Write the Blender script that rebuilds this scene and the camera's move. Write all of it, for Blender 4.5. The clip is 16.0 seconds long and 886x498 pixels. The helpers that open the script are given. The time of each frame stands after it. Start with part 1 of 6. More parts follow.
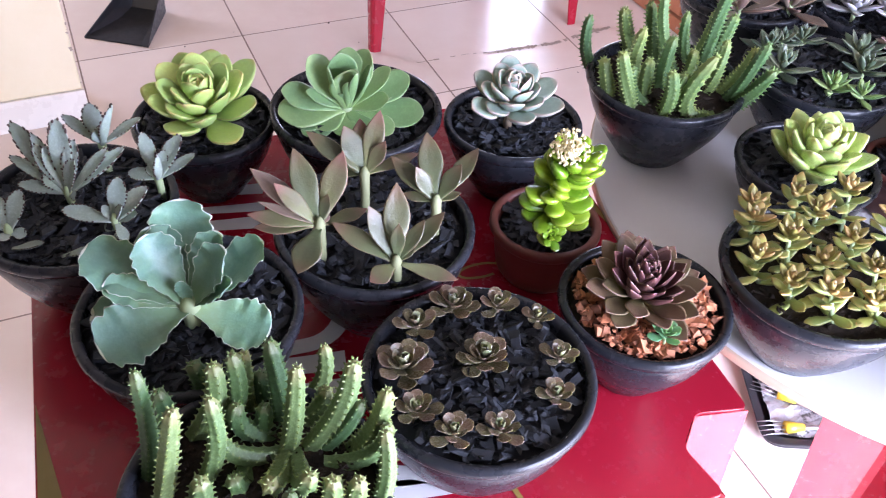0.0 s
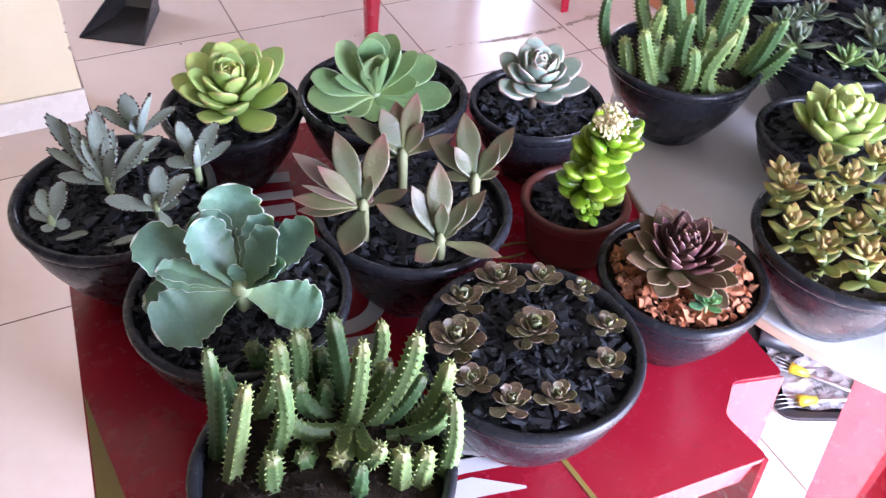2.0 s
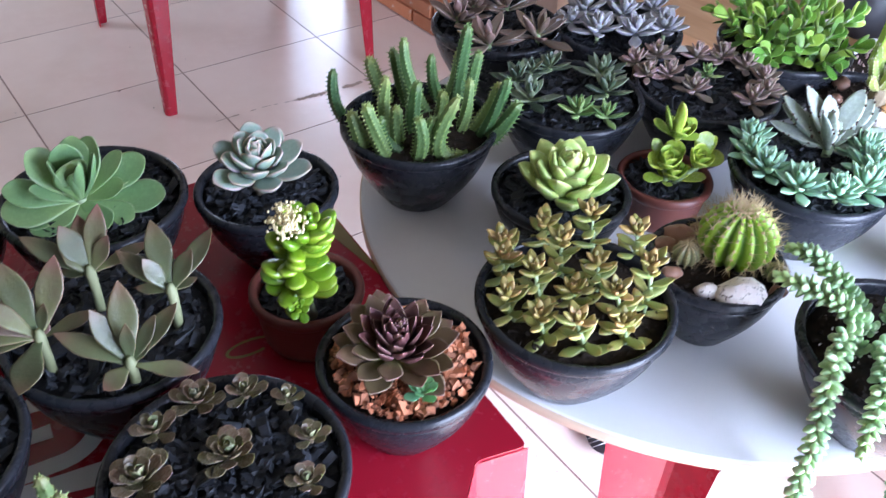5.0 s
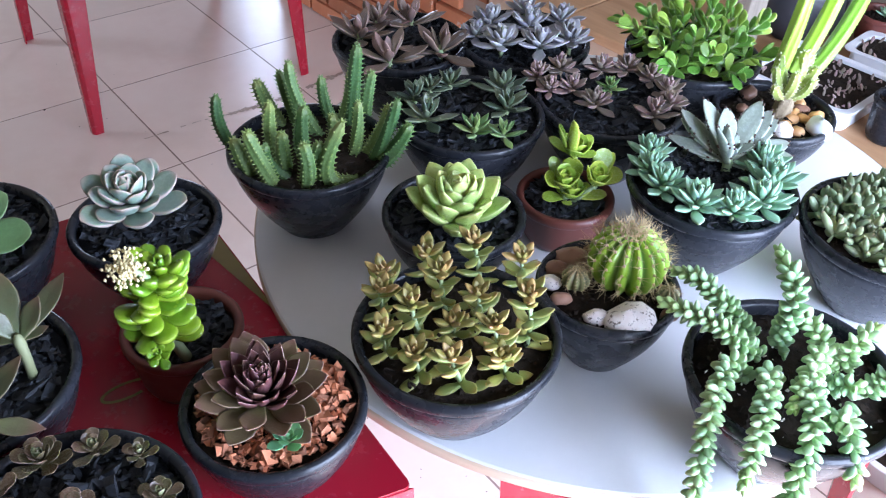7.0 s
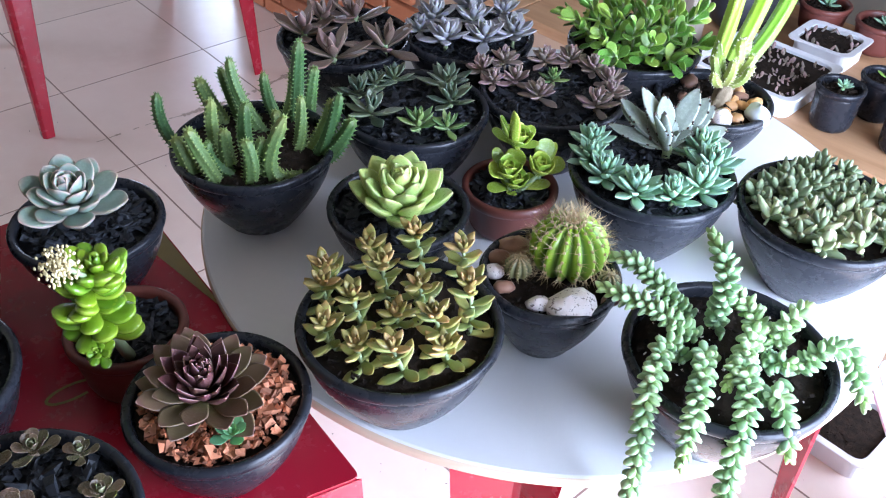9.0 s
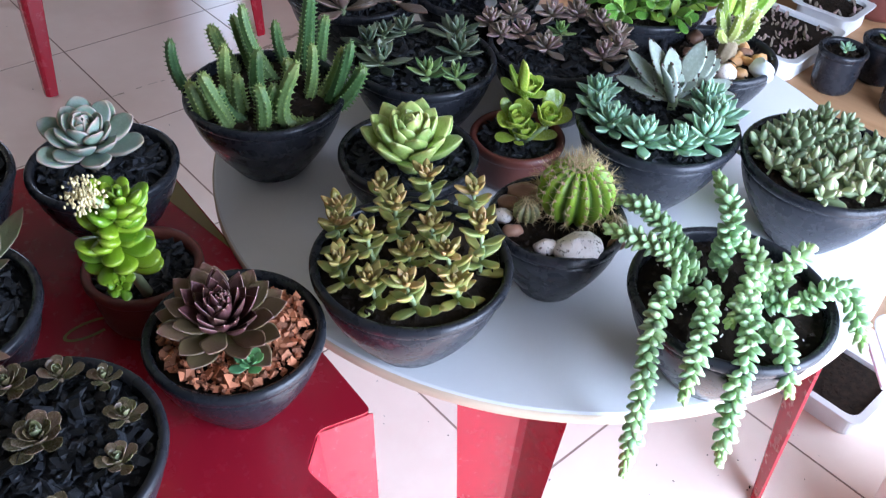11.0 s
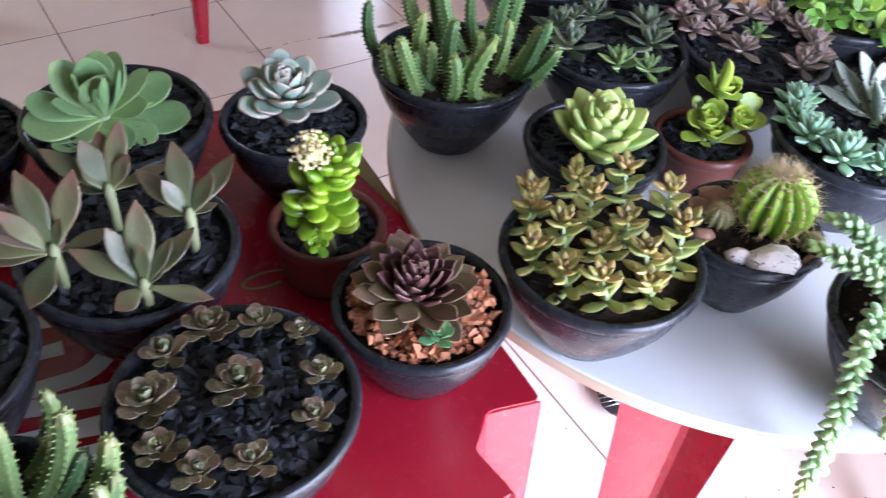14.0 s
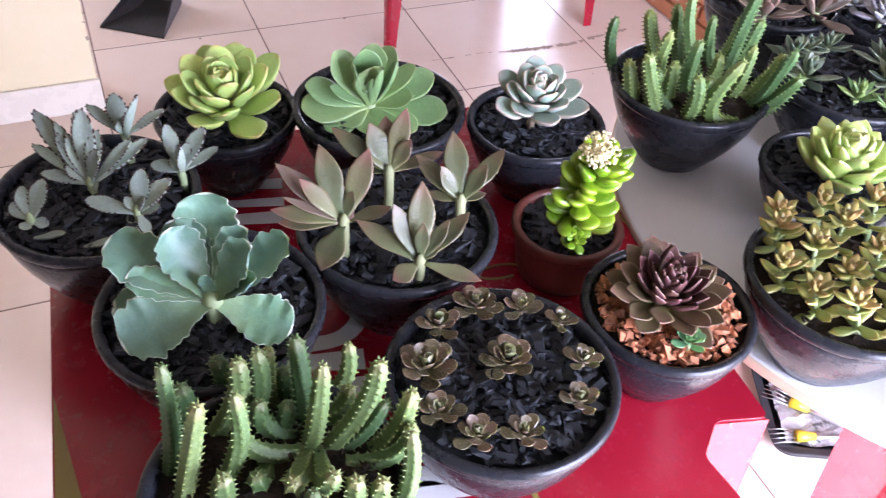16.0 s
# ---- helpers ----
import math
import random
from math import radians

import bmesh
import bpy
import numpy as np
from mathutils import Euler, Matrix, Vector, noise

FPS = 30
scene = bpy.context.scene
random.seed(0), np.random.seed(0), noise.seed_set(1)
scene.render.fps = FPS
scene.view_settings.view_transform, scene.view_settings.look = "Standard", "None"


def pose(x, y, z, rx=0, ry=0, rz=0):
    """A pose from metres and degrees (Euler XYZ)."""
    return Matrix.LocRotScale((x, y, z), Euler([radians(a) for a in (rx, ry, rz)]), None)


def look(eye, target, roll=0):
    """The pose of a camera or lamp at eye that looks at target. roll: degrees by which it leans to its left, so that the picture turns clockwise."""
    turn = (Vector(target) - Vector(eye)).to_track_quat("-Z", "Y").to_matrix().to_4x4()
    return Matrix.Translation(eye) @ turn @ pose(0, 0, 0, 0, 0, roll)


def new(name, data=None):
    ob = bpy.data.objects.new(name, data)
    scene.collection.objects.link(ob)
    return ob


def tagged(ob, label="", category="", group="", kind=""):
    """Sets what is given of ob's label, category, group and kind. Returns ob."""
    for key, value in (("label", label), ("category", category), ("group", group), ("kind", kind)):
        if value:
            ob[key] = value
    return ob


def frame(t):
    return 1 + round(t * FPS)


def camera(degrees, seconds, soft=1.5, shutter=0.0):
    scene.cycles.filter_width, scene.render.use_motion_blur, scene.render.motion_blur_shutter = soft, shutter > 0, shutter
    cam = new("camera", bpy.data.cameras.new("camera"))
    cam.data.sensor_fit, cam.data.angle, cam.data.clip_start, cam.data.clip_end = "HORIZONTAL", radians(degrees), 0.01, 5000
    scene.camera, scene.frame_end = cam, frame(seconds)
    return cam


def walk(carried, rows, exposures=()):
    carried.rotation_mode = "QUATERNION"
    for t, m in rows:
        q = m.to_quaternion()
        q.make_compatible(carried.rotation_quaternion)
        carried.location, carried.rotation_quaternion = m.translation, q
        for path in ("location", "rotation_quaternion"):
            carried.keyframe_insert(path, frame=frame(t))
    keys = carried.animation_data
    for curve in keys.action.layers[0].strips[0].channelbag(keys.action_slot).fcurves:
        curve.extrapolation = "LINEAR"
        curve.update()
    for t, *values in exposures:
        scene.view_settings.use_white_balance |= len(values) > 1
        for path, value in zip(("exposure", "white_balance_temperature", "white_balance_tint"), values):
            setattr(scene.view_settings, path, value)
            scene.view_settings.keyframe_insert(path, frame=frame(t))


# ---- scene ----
cam = camera(53.6, 16.0, soft=1.1, shutter=0.5)
EXPOSURES = [(0, 0.78, 5990, 32), (2, 0.76, 5990, 32), (3, 0.68, 5940, 31), (4, 0.44, 5790, 24), (5, 0.24, 5690, 21), (7.5, 0.07, 5670, 19), (8.2, 0.07, 5670, 19), (10.5, -0.08, 5690, 18), (11, -0.28, 5690, 17), (12, -0.93, 5740, 15), (12.5, -0.93, 5740, 15), (13.5, -0.13, 5840, 20), (14.5, 0.37, 6040, 27), (15, 0.61, 6140, 31), (16, 0.78, 6190, 32)]
PATH = [
    (0, (0.048, 0.001, 1.508), (-0.02, 1.479, 0.162), 4.0),
    (0.5, (0.032, 0.001, 1.507), (-0.059, 1.474, 0.157), 3.7),
    (1, (0.017, -0.007, 1.508), (-0.098, 1.467, 0.161), 3.7),
    (1.5, (-0.003, -0.022, 1.509), (-0.105, 1.462, 0.172), 3.5),
    (2, (-0.012, -0.026, 1.501), (-0.043, 1.447, 0.149), 3.2),
    (2.5, (-0.003, -0.023, 1.497), (0.036, 1.44, 0.133), 2.8),
    (3, (0.011, -0.011, 1.494), (0.117, 1.442, 0.124), 3.6),
    (3.5, (0.039, 0.007, 1.494), (0.239, 1.458, 0.133), 3.3),
    (4, (0.105, 0.023, 1.509), (0.332, 1.509, 0.19), 3.8),
    (4.5, (0.148, 0.041, 1.515), (0.37, 1.535, 0.204), 3.0),
    (5, (0.178, 0.048, 1.524), (0.41, 1.568, 0.246), 2.8),
    (5.2, (0.189, 0.051, 1.53), (0.439, 1.578, 0.263), 2.9),
    (7.3, (0.296, 0.087, 1.528), (0.608, 1.594, 0.25), 2.5),
    (7.5, (0.298, 0.087, 1.526), (0.621, 1.585, 0.241), 2.5),
    (8, (0.308, 0.076, 1.526), (0.654, 1.57, 0.242), 2.3),
    (8.2, (0.316, 0.076, 1.526), (0.692, 1.562, 0.242), 2.6),
    (10.3, (0.302, 0.043, 1.536), (0.657, 1.557, 0.279), 3.1),
    (10.5, (0.297, 0.04, 1.531), (0.659, 1.535, 0.253), 3.5),
    (11, (0.291, 0.032, 1.516), (0.663, 1.487, 0.196), 3.6),
    (11.5, (0.304, 0.025, 1.505), (0.689, 1.442, 0.146), 3.0),
    (12, (0.315, 0.032, 1.491), (0.746, 1.406, 0.103), 3.8),
    (12.5, (0.292, 0.046, 1.495), (0.709, 1.431, 0.114), 4.7),
    (13, (0.268, 0.058, 1.496), (0.642, 1.465, 0.124), 5.5),
    (13.5, (0.227, 0.067, 1.5), (0.522, 1.506, 0.142), 6.1),
    (14, (0.178, 0.062, 1.5), (0.359, 1.514, 0.136), 5.9),
    (14.5, (0.13, 0.047, 1.504), (0.231, 1.509, 0.143), 6.0),
    (15, (0.085, 0.023, 1.505), (0.114, 1.493, 0.149), 5.8),
    (15.5, (0.053, 0.011, 1.505), (0.036, 1.479, 0.147), 5.8),
    (16, (0.027, 0.005, 1.504), (-0.05, 1.479, 0.154), 5.2),
]
walk(cam, [(t, look(eye, target, roll)) for t, eye, target, roll in PATH], exposures=EXPOSURES)

# ---- world, sun, large lights ----
world = bpy.data.worlds.new("sky")
scene.world = world
world.use_nodes = True
wn = world.node_tree.nodes
sky = wn.new("ShaderNodeTexSky")
sky.sky_type, sky.sun_disc = "NISHITA", False
sky.sun_elevation, sky.sun_rotation = radians(56), radians(162)
world.node_tree.links.new(sky.outputs["Color"], wn["Background"].inputs["Color"])
wn["Background"].inputs["Strength"].default_value = 0.12

sun = new("sun", bpy.data.lights.new("sun", "SUN"))
sun.data.energy, sun.data.angle, sun.data.color = 5.0, radians(2.0), (1.0, 0.95, 0.88)
sun.matrix_world = look((2.0, -6.0, 9.4), (0, 0, 0))


def opening_light(name, place, target, width, height, watts, colour):
    """An area lamp at an opening of the room, for daylight or added fill."""
    lamp = new(name, bpy.data.lights.new(name, "AREA"))
    lamp.data.shape, lamp.data.size, lamp.data.size_y = "RECTANGLE", width, height
    lamp.data.energy, lamp.data.color = watts, colour
    lamp.matrix_world = look(place, target)
    return lamp


opening_light("daylight_front", (1.50, -0.42, 0.90), (0.9, 0.9, 0.55), 1.10, 1.6, 135, (0.74, 0.86, 1.0))
opening_light("daylight_side", (2.28, 0.10, 0.95), (0.9, 0.9, 0.4), 1.25, 1.7, 80, (0.76, 0.87, 1.0))
# fill lamp added to lift the far floor; no left window is known
opening_light("fill_left", (-4.38, 3.90, 1.42), (-0.5, 3.0, 0.2), 1.7, 1.3, 80, (0.80, 0.89, 1.0))
opening_light("daylight_back", (0.25, 6.35, 1.15), (0.25, 0.0, 0.6), 0.62, 2.1, 34, (0.78, 0.88, 1.0))


# ---- materials ----
def node_material(name):
    m = bpy.data.materials.new(name)
    m.use_nodes = True
    nt = m.node_tree
    return m, nt, nt.nodes["Principled BSDF"]


def mixed(nt, fac, a, b):
    """A colour mix; a and b are colours or sockets."""
    n = nt.nodes.new("ShaderNodeMix")
    n.data_type = "RGBA"
    for sock, v in ((n.inputs[0], fac), (n.inputs[6], a), (n.inputs[7], b)):
        if isinstance(v, bpy.types.NodeSocket):
            nt.links.new(v, sock)
        else:
            sock.default_value = v if sock == n.inputs[0] else (*v[:3], 1)
    return n.outputs[2]


def ramp(nt, source, lo, hi, a=0.0, b=1.0):
    n = nt.nodes.new("ShaderNodeMapRange")
    n.interpolation_type = "SMOOTHSTEP"
    nt.links.new(source, n.inputs["Value"])
    n.inputs["From Min"].default_value, n.inputs["From Max"].default_value = lo, hi
    n.inputs["To Min"].default_value, n.inputs["To Max"].default_value = a, b
    return n.outputs["Result"]


def noise_of(nt, coord, scale, detail=4.0, rough=0.6, stretch=None):
    n = nt.nodes.new("ShaderNodeTexNoise")
    n.inputs["Scale"].default_value, n.inputs["Detail"].default_value = scale, detail
    n.inputs["Roughness"].default_value = rough
    if stretch:
        mp = nt.nodes.new("ShaderNodeMapping")
        mp.inputs["Scale"].default_value = stretch
        nt.links.new(coord, mp.inputs["Vector"])
        coord = mp.outputs["Vector"]
    nt.links.new(coord, n.inputs["Vector"])
    return n.outputs["Fac"]


def bumped(nt, bsdf, height, strength, distance=0.002):
    b = nt.nodes.new("ShaderNodeBump")
    b.inputs["Strength"].default_value, b.inputs["Distance"].default_value = strength, distance
    nt.links.new(height, b.inputs["Height"])
    nt.links.new(b.outputs["Normal"], bsdf.inputs["Normal"])


def surface(name, c1, c2, fine=60.0, coarse=6.0, rough=(0.4, 0.6), bump=0.15, metallic=0.0, c3=None, stain=(0.62, 0.75),
            stretch=None, vary=0.0, island=0.0, depth=0.002, coat=0.0, shine=0.5):
    """A material that mixes c1 and c2 by noise at two scales, with stains of c3."""
    m, nt, bsdf = node_material(name)
    geo = nt.nodes.new("ShaderNodeTexCoord").outputs["Object"]
    big, small = noise_of(nt, geo, coarse, 3, 0.6, stretch), noise_of(nt, geo, fine, 5, 0.65, stretch)
    col = mixed(nt, ramp(nt, big, 0.3, 0.7), c1, c2)
    col = mixed(nt, ramp(nt, small, 0.35, 0.75, 0.0, 0.45), col, c2)
    if c3:
        col = mixed(nt, ramp(nt, noise_of(nt, geo, coarse * 2.3, 6, 0.7), *stain), col, c3)
    rnd = None
    if vary:
        rnd = nt.nodes.new("ShaderNodeObjectInfo").outputs["Random"]
        amount = vary
    if island:
        rnd = nt.nodes.new("ShaderNodeNewGeometry").outputs["Random Per Island"]
        amount = island
    if rnd:
        hsv = nt.nodes.new("ShaderNodeHueSaturation")
        nt.links.new(col, hsv.inputs["Color"])
        nt.links.new(ramp(nt, rnd, 0, 1, 1 - amount, 1 + amount), hsv.inputs["Value"])
        col = hsv.outputs["Color"]
    nt.links.new(col, bsdf.inputs["Base Color"])
    nt.links.new(ramp(nt, small, 0.3, 0.7, *rough), bsdf.inputs["Roughness"])
    bsdf.inputs["Metallic"].default_value = metallic
    bsdf.inputs["Coat Weight"].default_value = coat
    bsdf.inputs["Specular IOR Level"].default_value = shine
    if bump:
        bumped(nt, bsdf, small, bump, depth)
    return m


def leaf_material(name, base, body, edge, tip, rough=0.45, edge_at=(0.86, 0.99), tip_at=(0.84, 1.0), vary=0.14, bloom=0.25,
                  gloss=0.5, grain=160.0):
    """A succulent leaf: base to body along its length, a margin and a tip of their own colours, a powdery bloom."""
    m, nt, bsdf = node_material(name)
    at = nt.nodes.new("ShaderNodeAttribute")
    at.attribute_name = "leaf"
    sep = nt.nodes.new("ShaderNodeSeparateColor")
    nt.links.new(at.outputs["Color"], sep.inputs["Color"])
    s, e = sep.outputs["Red"], sep.outputs["Green"]
    geo = nt.nodes.new("ShaderNodeTexCoord").outputs["Object"]
    big, small = noise_of(nt, geo, 2.6, 4), noise_of(nt, geo, grain / 8, 5)
    col = mixed(nt, ramp(nt, s, 0.0, 0.65), base, body)
    col = mixed(nt, ramp(nt, big, 0.42, 0.75, 0.0, 0.5), col, tuple(0.5 * (a + b) for a, b in zip(body, tip)))
    col = mixed(nt, ramp(nt, small, 0.4, 0.8, 0.0, bloom), col, tuple(min(1, 1.5 * a + 0.05) for a in body))
    col = mixed(nt, ramp(nt, s, *tip_at), col, tip)
    col = mixed(nt, ramp(nt, e, *edge_at), col, edge)
    hsv = nt.nodes.new("ShaderNodeHueSaturation")
    rnd = nt.nodes.new("ShaderNodeObjectInfo").outputs["Random"]
    nt.links.new(col, hsv.inputs["Color"])
    nt.links.new(ramp(nt, rnd, 0, 1, 1 - vary, 1 + vary), hsv.inputs["Value"])
    nt.links.new(ramp(nt, rnd, 0, 1, 0.5 + vary * 0.10, 0.5 - vary * 0.10), hsv.inputs["Hue"])
    nt.links.new(hsv.outputs["Color"], bsdf.inputs["Base Color"])
    nt.links.new(ramp(nt, small, 0.3, 0.7, rough - 0.08, rough + 0.1), bsdf.inputs["Roughness"])
    bsdf.inputs["Specular IOR Level"].default_value = gloss
    bsdf.inputs["Subsurface Weight"].default_value = 0.18
    bsdf.inputs["Subsurface Radius"].default_value = (0.8, 1.0, 0.35)
    bsdf.inputs["Subsurface Scale"].default_value = 0.004
    bumped(nt, bsdf, small, 0.12, 0.02)
    return m


M = {}
M["tile"] = surface("floor_tile", (0.76, 0.61, 0.52), (0.82, 0.69, 0.60), 18, 1.6, (0.20, 0.25), 0.01, c3=(0.65, 0.52, 0.455), stain=(0.62, 0.9), vary=0.03)
M["grout"] = surface("grout", (0.20, 0.13, 0.10), (0.28, 0.19, 0.15), 60, 4, (0.8, 0.95), 0.3)
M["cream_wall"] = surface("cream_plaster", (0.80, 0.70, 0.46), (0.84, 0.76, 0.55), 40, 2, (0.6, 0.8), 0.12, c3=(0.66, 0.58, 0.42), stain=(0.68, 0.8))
# kept dark so the unseen walls and ceiling throw back little light
M["unseen_wall"] = surface("dark_unseen_plaster", (0.27, 0.235, 0.185), (0.33, 0.29, 0.23), 40, 1.5, (0.7, 0.85), 0.1)
M["base_tile"] = surface("baseboard_tile", (0.76, 0.71, 0.63), (0.78, 0.735, 0.66), 20, 1, (0.25, 0.3), 0.01)
M["red"] = surface("red_plastic", (0.315, 0.0075, 0.0205), (0.352, 0.0102, 0.026), 40, 1.5, (0.25, 0.28), 0.006)
M["print_white"] = surface("white_print", (0.62, 0.60, 0.61), (0.70, 0.68, 0.68), 50, 8, (0.3, 0.42), 0.03, c3=(0.5, 0.4, 0.4), stain=(0.7, 0.8))
M["print_gold"] = surface("gold_print", (0.22, 0.15, 0.03), (0.27, 0.19, 0.045), 50, 8, (0.3, 0.42), 0.03)
M["laminate"] = surface("white_laminate", (0.80, 0.80, 0.815), (0.84, 0.84, 0.85), 60, 2, (0.16, 0.22), 0.01, c3=(0.74, 0.74, 0.75), stain=(0.7, 0.9))
M["edge_wood"] = surface("edge_band", (0.56, 0.43, 0.30), (0.66, 0.53, 0.39), 30, 10, (0.4, 0.55), 0.08, stretch=(1, 1, 8))
M["pot_black"] = surface("black_pot_plastic", (0.0130, 0.0142, 0.0182), (0.020, 0.0212, 0.0262), 50, 5, (0.25, 0.30), 0.010, c3=(0.018, 0.017, 0.017), stain=(0.68, 0.95), vary=0.2, shine=0.28)
M["pot_terracotta"] = surface("terracotta_pot_plastic", (0.115, 0.030, 0.022), (0.145, 0.040, 0.028), 60, 8, (0.34, 0.48), 0.05, c3=(0.26, 0.12, 0.09), stain=(0.66, 0.85))
M["charcoal"] = surface("charcoal", (0.010, 0.0115, 0.0145), (0.022, 0.0245, 0.031), 220, 60, (0.42, 0.7), 0.6, island=0.6, shine=0.3)
M["soil"] = surface("dark_soil", (0.012, 0.008, 0.006), (0.032, 0.021, 0.014), 240, 60, (0.85, 0.98), 0.9, c3=(0.06, 0.045, 0.03), stain=(0.66, 0.72), depth=0.004, shine=0.2)
M["brick_gravel"] = surface("crushed_brick", (0.34, 0.105, 0.045), (0.47, 0.19, 0.10), 220, 30, (0.75, 0.92), 0.5, island=0.55)
M["white_stone"] = surface("white_pebble", (0.78, 0.68, 0.63), (0.86, 0.79, 0.75), 200, 90, (0.5, 0.7), 0.35, c3=(0.16, 0.11, 0.09), stain=(0.57, 0.61))
M["grey_stone"] = surface("grey_marble_pebble", (0.58, 0.62, 0.66), (0.72, 0.75, 0.78), 90, 20, (0.5, 0.7), 0.25, c3=(0.85, 0.85, 0.85), stain=(0.6, 0.7))
M["tan_stone"] = surface("tan_pebble", (0.52, 0.25, 0.09), (0.62, 0.36, 0.16), 60, 40, (0.35, 0.5), 0.08, vary=0.25)
M["brown_stone"] = surface("brown_pebble", (0.22, 0.11, 0.07), (0.34, 0.18, 0.12), 60, 14, (0.3, 0.5), 0.08, vary=0.25)
M["wood"] = surface("plank_wood", (0.38, 0.20, 0.09), (0.50, 0.29, 0.15), 24, 3, (0.5, 0.7), 0.2, c3=(0.22, 0.11, 0.05), stain=(0.62, 0.8), stretch=(1, 7, 7))
M["brick"] = surface("clay_brick", (0.42, 0.14, 0.055), (0.52, 0.20, 0.09), 60, 6, (0.75, 0.92), 0.4, c3=(0.55, 0.40, 0.30), stain=(0.62, 0.72), vary=0.16)
M["mortar"] = surface("mortar", (0.34, 0.26, 0.20), (0.44, 0.35, 0.28), 80, 8, (0.85, 0.95), 0.6)
M["tan_board"] = surface("tan_board", (0.46, 0.31, 0.20), (0.56, 0.40, 0.28), 30, 3, (0.5, 0.7), 0.08, c3=(0.24, 0.15, 0.10), stain=(0.62, 0.74))
M["tray_white"] = surface("white_tray_plastic", (0.72, 0.73, 0.76), (0.78, 0.79, 0.81), 50, 6, (0.3, 0.45), 0.04, c3=(0.55, 0.52, 0.48), stain=(0.7, 0.85))
M["dark_plastic"] = surface("dark_plastic", (0.014, 0.014, 0.016), (0.028, 0.028, 0.032), 60, 6, (0.3, 0.5), 0.06)
M["handle_wood"] = surface("broom_handle_wood", (0.46, 0.26, 0.10), (0.56, 0.34, 0.15), 40, 4, (0.45, 0.6), 0.1)
M["yellow"] = surface("yellow_plastic", (0.62, 0.42, 0.02), (0.70, 0.50, 0.04), 50, 6, (0.3, 0.45), 0.04)
M["steel"] = surface("tool_steel", (0.42, 0.42, 0.42), (0.55, 0.55, 0.55), 90, 10, (0.3, 0.5), 0.06, metallic=0.9)
M["sack"] = surface("white_woven_sack", (0.66, 0.60, 0.55), (0.74, 0.69, 0.64), 200, 4, (0.6, 0.8), 0.3, c3=(0.55, 0.46, 0.40), stain=(0.62, 0.8))
M["spine"] = surface("cactus_spine", (0.36, 0.25, 0.12), (0.50, 0.38, 0.20), 60, 6, (0.5, 0.6), 0.0)
M["wool"] = surface("areole_wool", (0.62, 0.58, 0.44), (0.72, 0.68, 0.55), 90, 9, (0.8, 0.95), 0.3)
M["petal"] = surface("cream_petal", (0.52, 0.42, 0.18), (0.64, 0.55, 0.32), 60, 9, (0.5, 0.6), 0.05)
M["fresh"] = leaf_material("fresh_green_rosette_leaf", (0.22, 0.34, 0.12), (0.165, 0.285, 0.09), (0.30, 0.38, 0.18), (0.20, 0.28, 0.10), 0.38, vary=0.25, bloom=0.12)
M["brown_dot"] = surface("brown_leaf_teeth", (0.035, 0.016, 0.012), (0.06, 0.03, 0.02), 90, 9, (0.6, 0.8), 0.1)
M["stem_pale"] = surface("pale_green_stem", (0.26, 0.34, 0.16), (0.36, 0.44, 0.24), 90, 12, (0.4, 0.6), 0.1)
M["stem_olive"] = surface("olive_stem", (0.17, 0.19, 0.09), (0.24, 0.25, 0.13), 90, 12, (0.5, 0.7), 0.1)
M["post_wood"] = surface("weathered_wood", (0.22, 0.18, 0.14), (0.33, 0.28, 0.22), 40, 5, (0.7, 0.9), 0.3, stretch=(6, 6, 1))
M["stem_brown"] = surface("brown_stem", (0.16, 0.11, 0.07), (0.24, 0.18, 0.12), 90, 12, (0.6, 0.8), 0.2)

# leaves: base, body, margin, tip
M["lime"] = leaf_material("lime_echeveria_leaf", (0.46, 0.60, 0.22), (0.42, 0.57, 0.17), (0.54, 0.46, 0.18), (0.50, 0.47, 0.15), 0.38, edge_at=(0.95, 1.0), tip_at=(0.9, 1.0))
M["green"] = leaf_material("green_echeveria_leaf", (0.26, 0.39, 0.15), (0.19, 0.325, 0.135), (0.36, 0.45, 0.24), (0.22, 0.34, 0.14), 0.40, edge_at=(0.93, 1.0), bloom=0.3)
M["grey_pink"] = leaf_material("grey_echeveria_leaf", (0.27, 0.36, 0.29), (0.235, 0.32, 0.255), (0.47, 0.365, 0.31), (0.41, 0.33, 0.27), 0.52, edge_at=(0.80, 1.0), tip_at=(0.84, 1.0), bloom=0.35)
M["wavy"] = leaf_material("wavy_echeveria_leaf", (0.22, 0.33, 0.17), (0.135, 0.265, 0.185), (0.62, 0.68, 0.57), (0.25, 0.34, 0.11), 0.40, edge_at=(0.945, 0.995), tip_at=(1.1, 1.2), bloom=0.3, vary=0.20)
M["ghost"] = leaf_material("ghost_plant_leaf", (0.115, 0.14, 0.06), (0.086, 0.090, 0.040), (0.26, 0.16, 0.105), (0.135, 0.075, 0.048), 0.36, edge_at=(0.93, 1.0), tip_at=(0.6, 1.0), vary=0.25, bloom=0.15)
M["ghost_pink"] = leaf_material("pink_ghost_plant_leaf", (0.18, 0.15, 0.11), (0.165, 0.108, 0.085), (0.32, 0.20, 0.16), (0.20, 0.115, 0.088), 0.38, vary=0.2)
M["purple"] = leaf_material("purple_houseleek_leaf", (0.10, 0.050, 0.036), (0.080, 0.032, 0.030), (0.32, 0.19, 0.17), (0.11, 0.038, 0.034), 0.42, edge_at=(0.93, 1.0), bloom=0.10, gloss=0.3)
